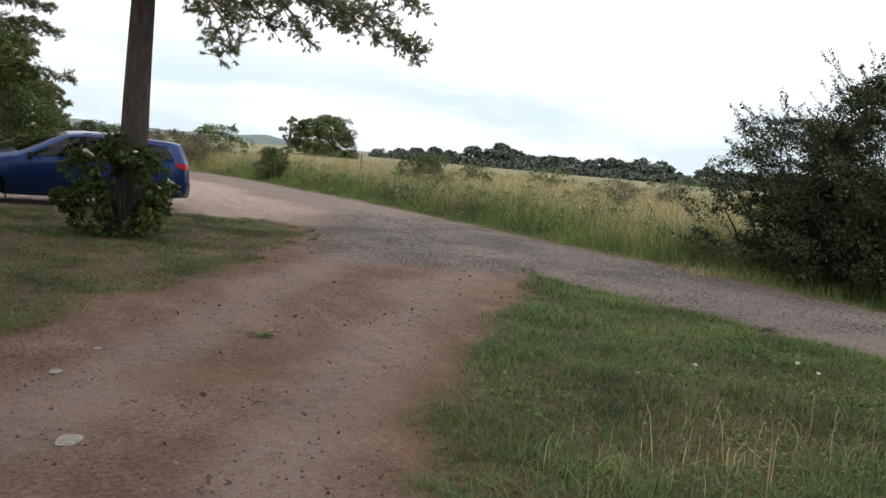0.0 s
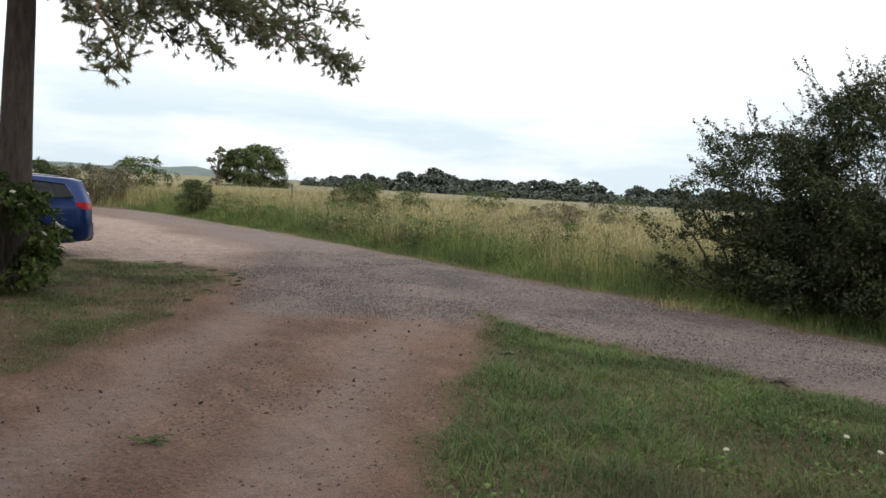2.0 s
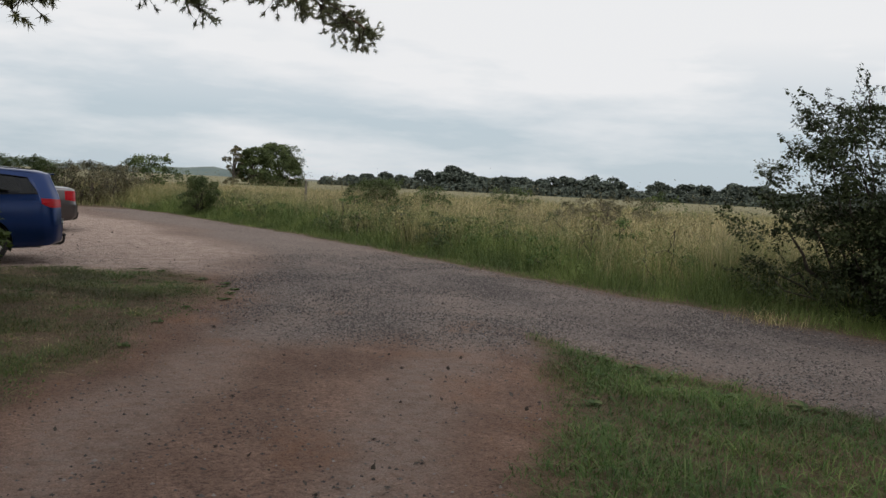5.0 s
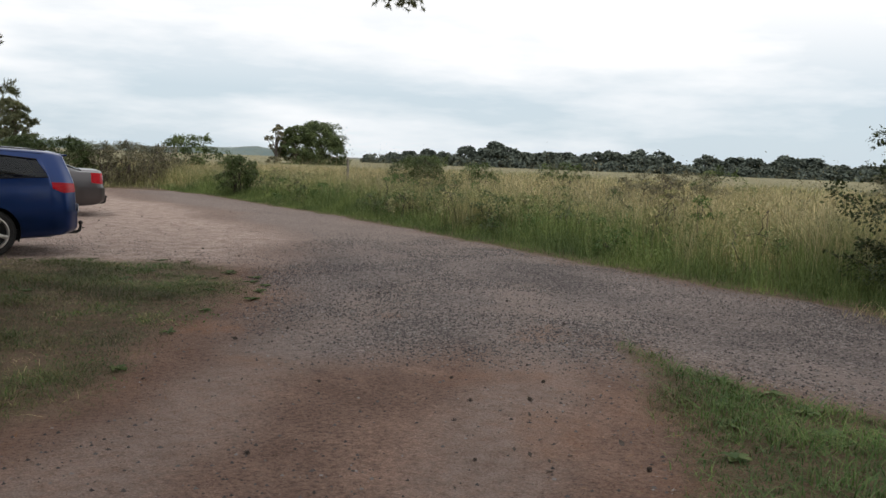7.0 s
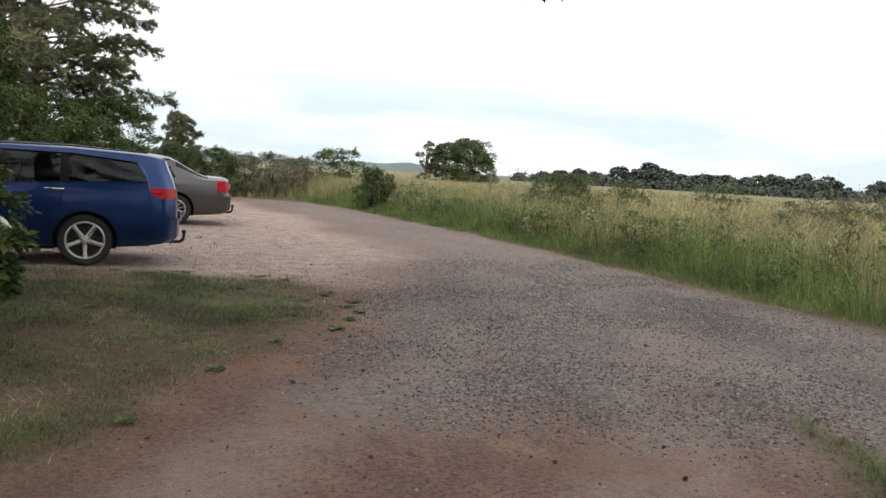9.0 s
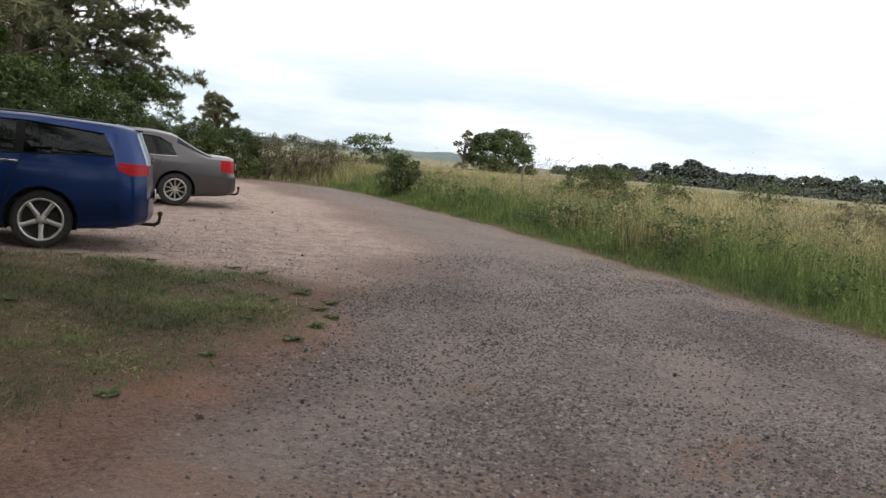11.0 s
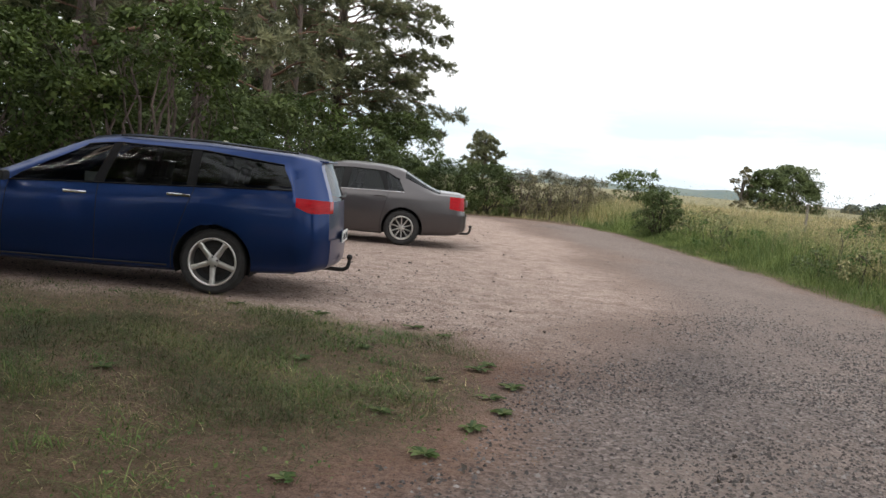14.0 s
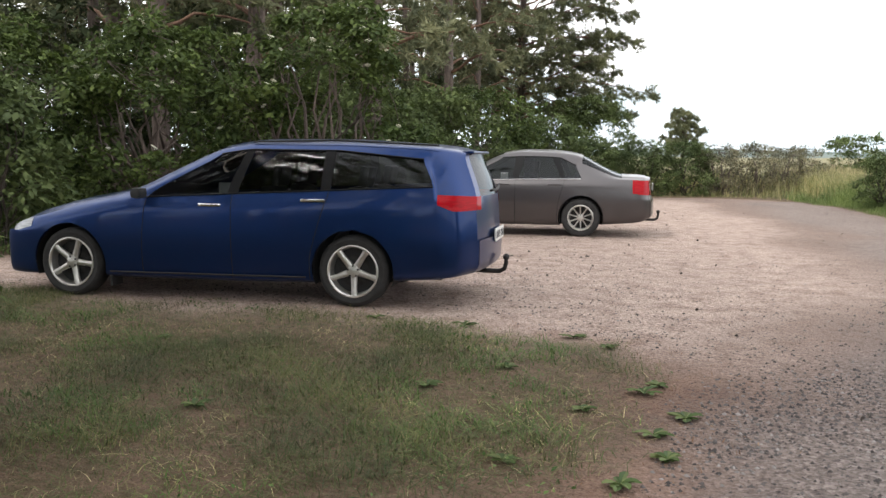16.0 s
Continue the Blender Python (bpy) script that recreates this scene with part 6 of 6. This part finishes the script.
# loose gravel
def pebbles(name, label, xy, lo, hi, material):
    n = len(xy)
    base = np.array([(1, 0, -0.1), (-1, 0, -0.1), (0, 1, -0.1), (0, -1, -0.1), (0.1, 0.1, 0.7)], float)
    tri = np.array([(0, 2, 4), (2, 1, 4), (1, 3, 4), (3, 0, 4)])
    s = lo + (hi - lo) * rng.random((n, 1, 1)) ** 2.2
    v = base[None] * (0.65 + 0.7 * rng.random((n, 5, 1))) * s
    a = rng.random(n) * 6.283
    c, d = np.cos(a)[:, None], np.sin(a)[:, None]
    v = np.stack([v[..., 0] * c - v[..., 1] * d, v[..., 0] * d + v[..., 1] * c, v[..., 2]], -1)
    v += np.stack([xy[:, 0], xy[:, 1], ground_z(xy[:, 0], xy[:, 1]) + 0.001], -1)[:, None]
    f = tri[None] + np.arange(n)[:, None, None] * 5
    return tagged(new(name, mesh_of(name, v.reshape(-1, 3), f.reshape(-1, 3), material=material)), label, "gravel", kind="stuff")


def gravel_material():
    w = Mat("loose_gravel", 0.9)
    w.color(w.ramp(w.island(), (0.0, (0.028, 0.023, 0.022)), (0.45, (0.064, 0.054, 0.051)), (0.82, (0.12, 0.106, 0.102)), (1.0, (0.29, 0.262, 0.25))))
    return w.m


M_PEBBLE = gravel_material()
bare = lambda x, y: np.maximum.reduce([lawn_d(x, y), wedge_d(x, y), field_d(x, y), woods_d(x, y)]) < -0.03
lane = scatter(170000, 1.2, 8, -12, 4, lambda x, y: bare(x, y) * smooth(-0.8, 0.8, edge_distance([(4.2, -60), (4.3, -10), (3.6, -7.6), (1.6, -6.6), (2.0, -5.0), (2.8, -2.6), (4.2, -0.5), (5.3, 3), (6.0, 9), (9, 10), (9, -60)], x, y)) * (0.25 + 0.75 * tufted(x, y, 1.8, 51)) * smooth(4.0, -1.5, y))
pebbles("lane_gravel", "loose grey crushed stone on the lane", lane, 0.004, 0.0165, M_PEBBLE)
grit = scatter(60000, -4, 4.2, -16, 6, lambda x, y: bare(x, y) * smooth(6.0, 1.0, y) * (0.15 + 0.6 * tufted(x, y, 2.5, 52)))
pebbles("track_gravel", "scattered small stones on the track and parking ground", grit, 0.003, 0.015, M_PEBBLE)
litter = scatter(60000, -4, 8.2, -15, 3, lambda x, y: (np.maximum.reduce([lawn_d(x, y), wedge_d(x, y), field_d(x, y)]) < 0.15) * smooth(0.8, 0.0, np.minimum(np.abs(wedge_d(x, y)), np.minimum(np.abs(lawn_d(x, y)), np.abs(field_d(x, y))))) * 0.6)
lv, lf = leaves(np.concatenate([litter, ground_z(*litter.T)[:, None] + 0.006], 1), 0.03, 2.0, 0.12)
tagged(new("needle_litter", mesh_of("needle_litter", lv, lf, material=foliage("fallen_needles", (0.10, 0.05, 0.03), (0.21, 0.11, 0.065), (0.34, 0.21, 0.13), 0.1))), "rust-brown fallen pine needles and leaf litter", "litter", kind="stuff")
chips = scatter(9000, -4.5, 7.5, -16.5, 19, lambda x, y: bare(x, y) * smooth(-0.2, 0.9, wave(x, y, 1.4, 55)) * np.where(x > 3.8, 0.25, 0.8))
lv, lf = leaves(np.concatenate([chips, ground_z(*chips.T)[:, None] + 0.008], 1), 0.034, 1.2, 0.5, 0.5)
tagged(new("bark_litter", mesh_of("bark_litter", lv, lf, material=M_TWIG)), "dark flakes of bark and dead leaf on the bare ground", "litter", kind="stuff")
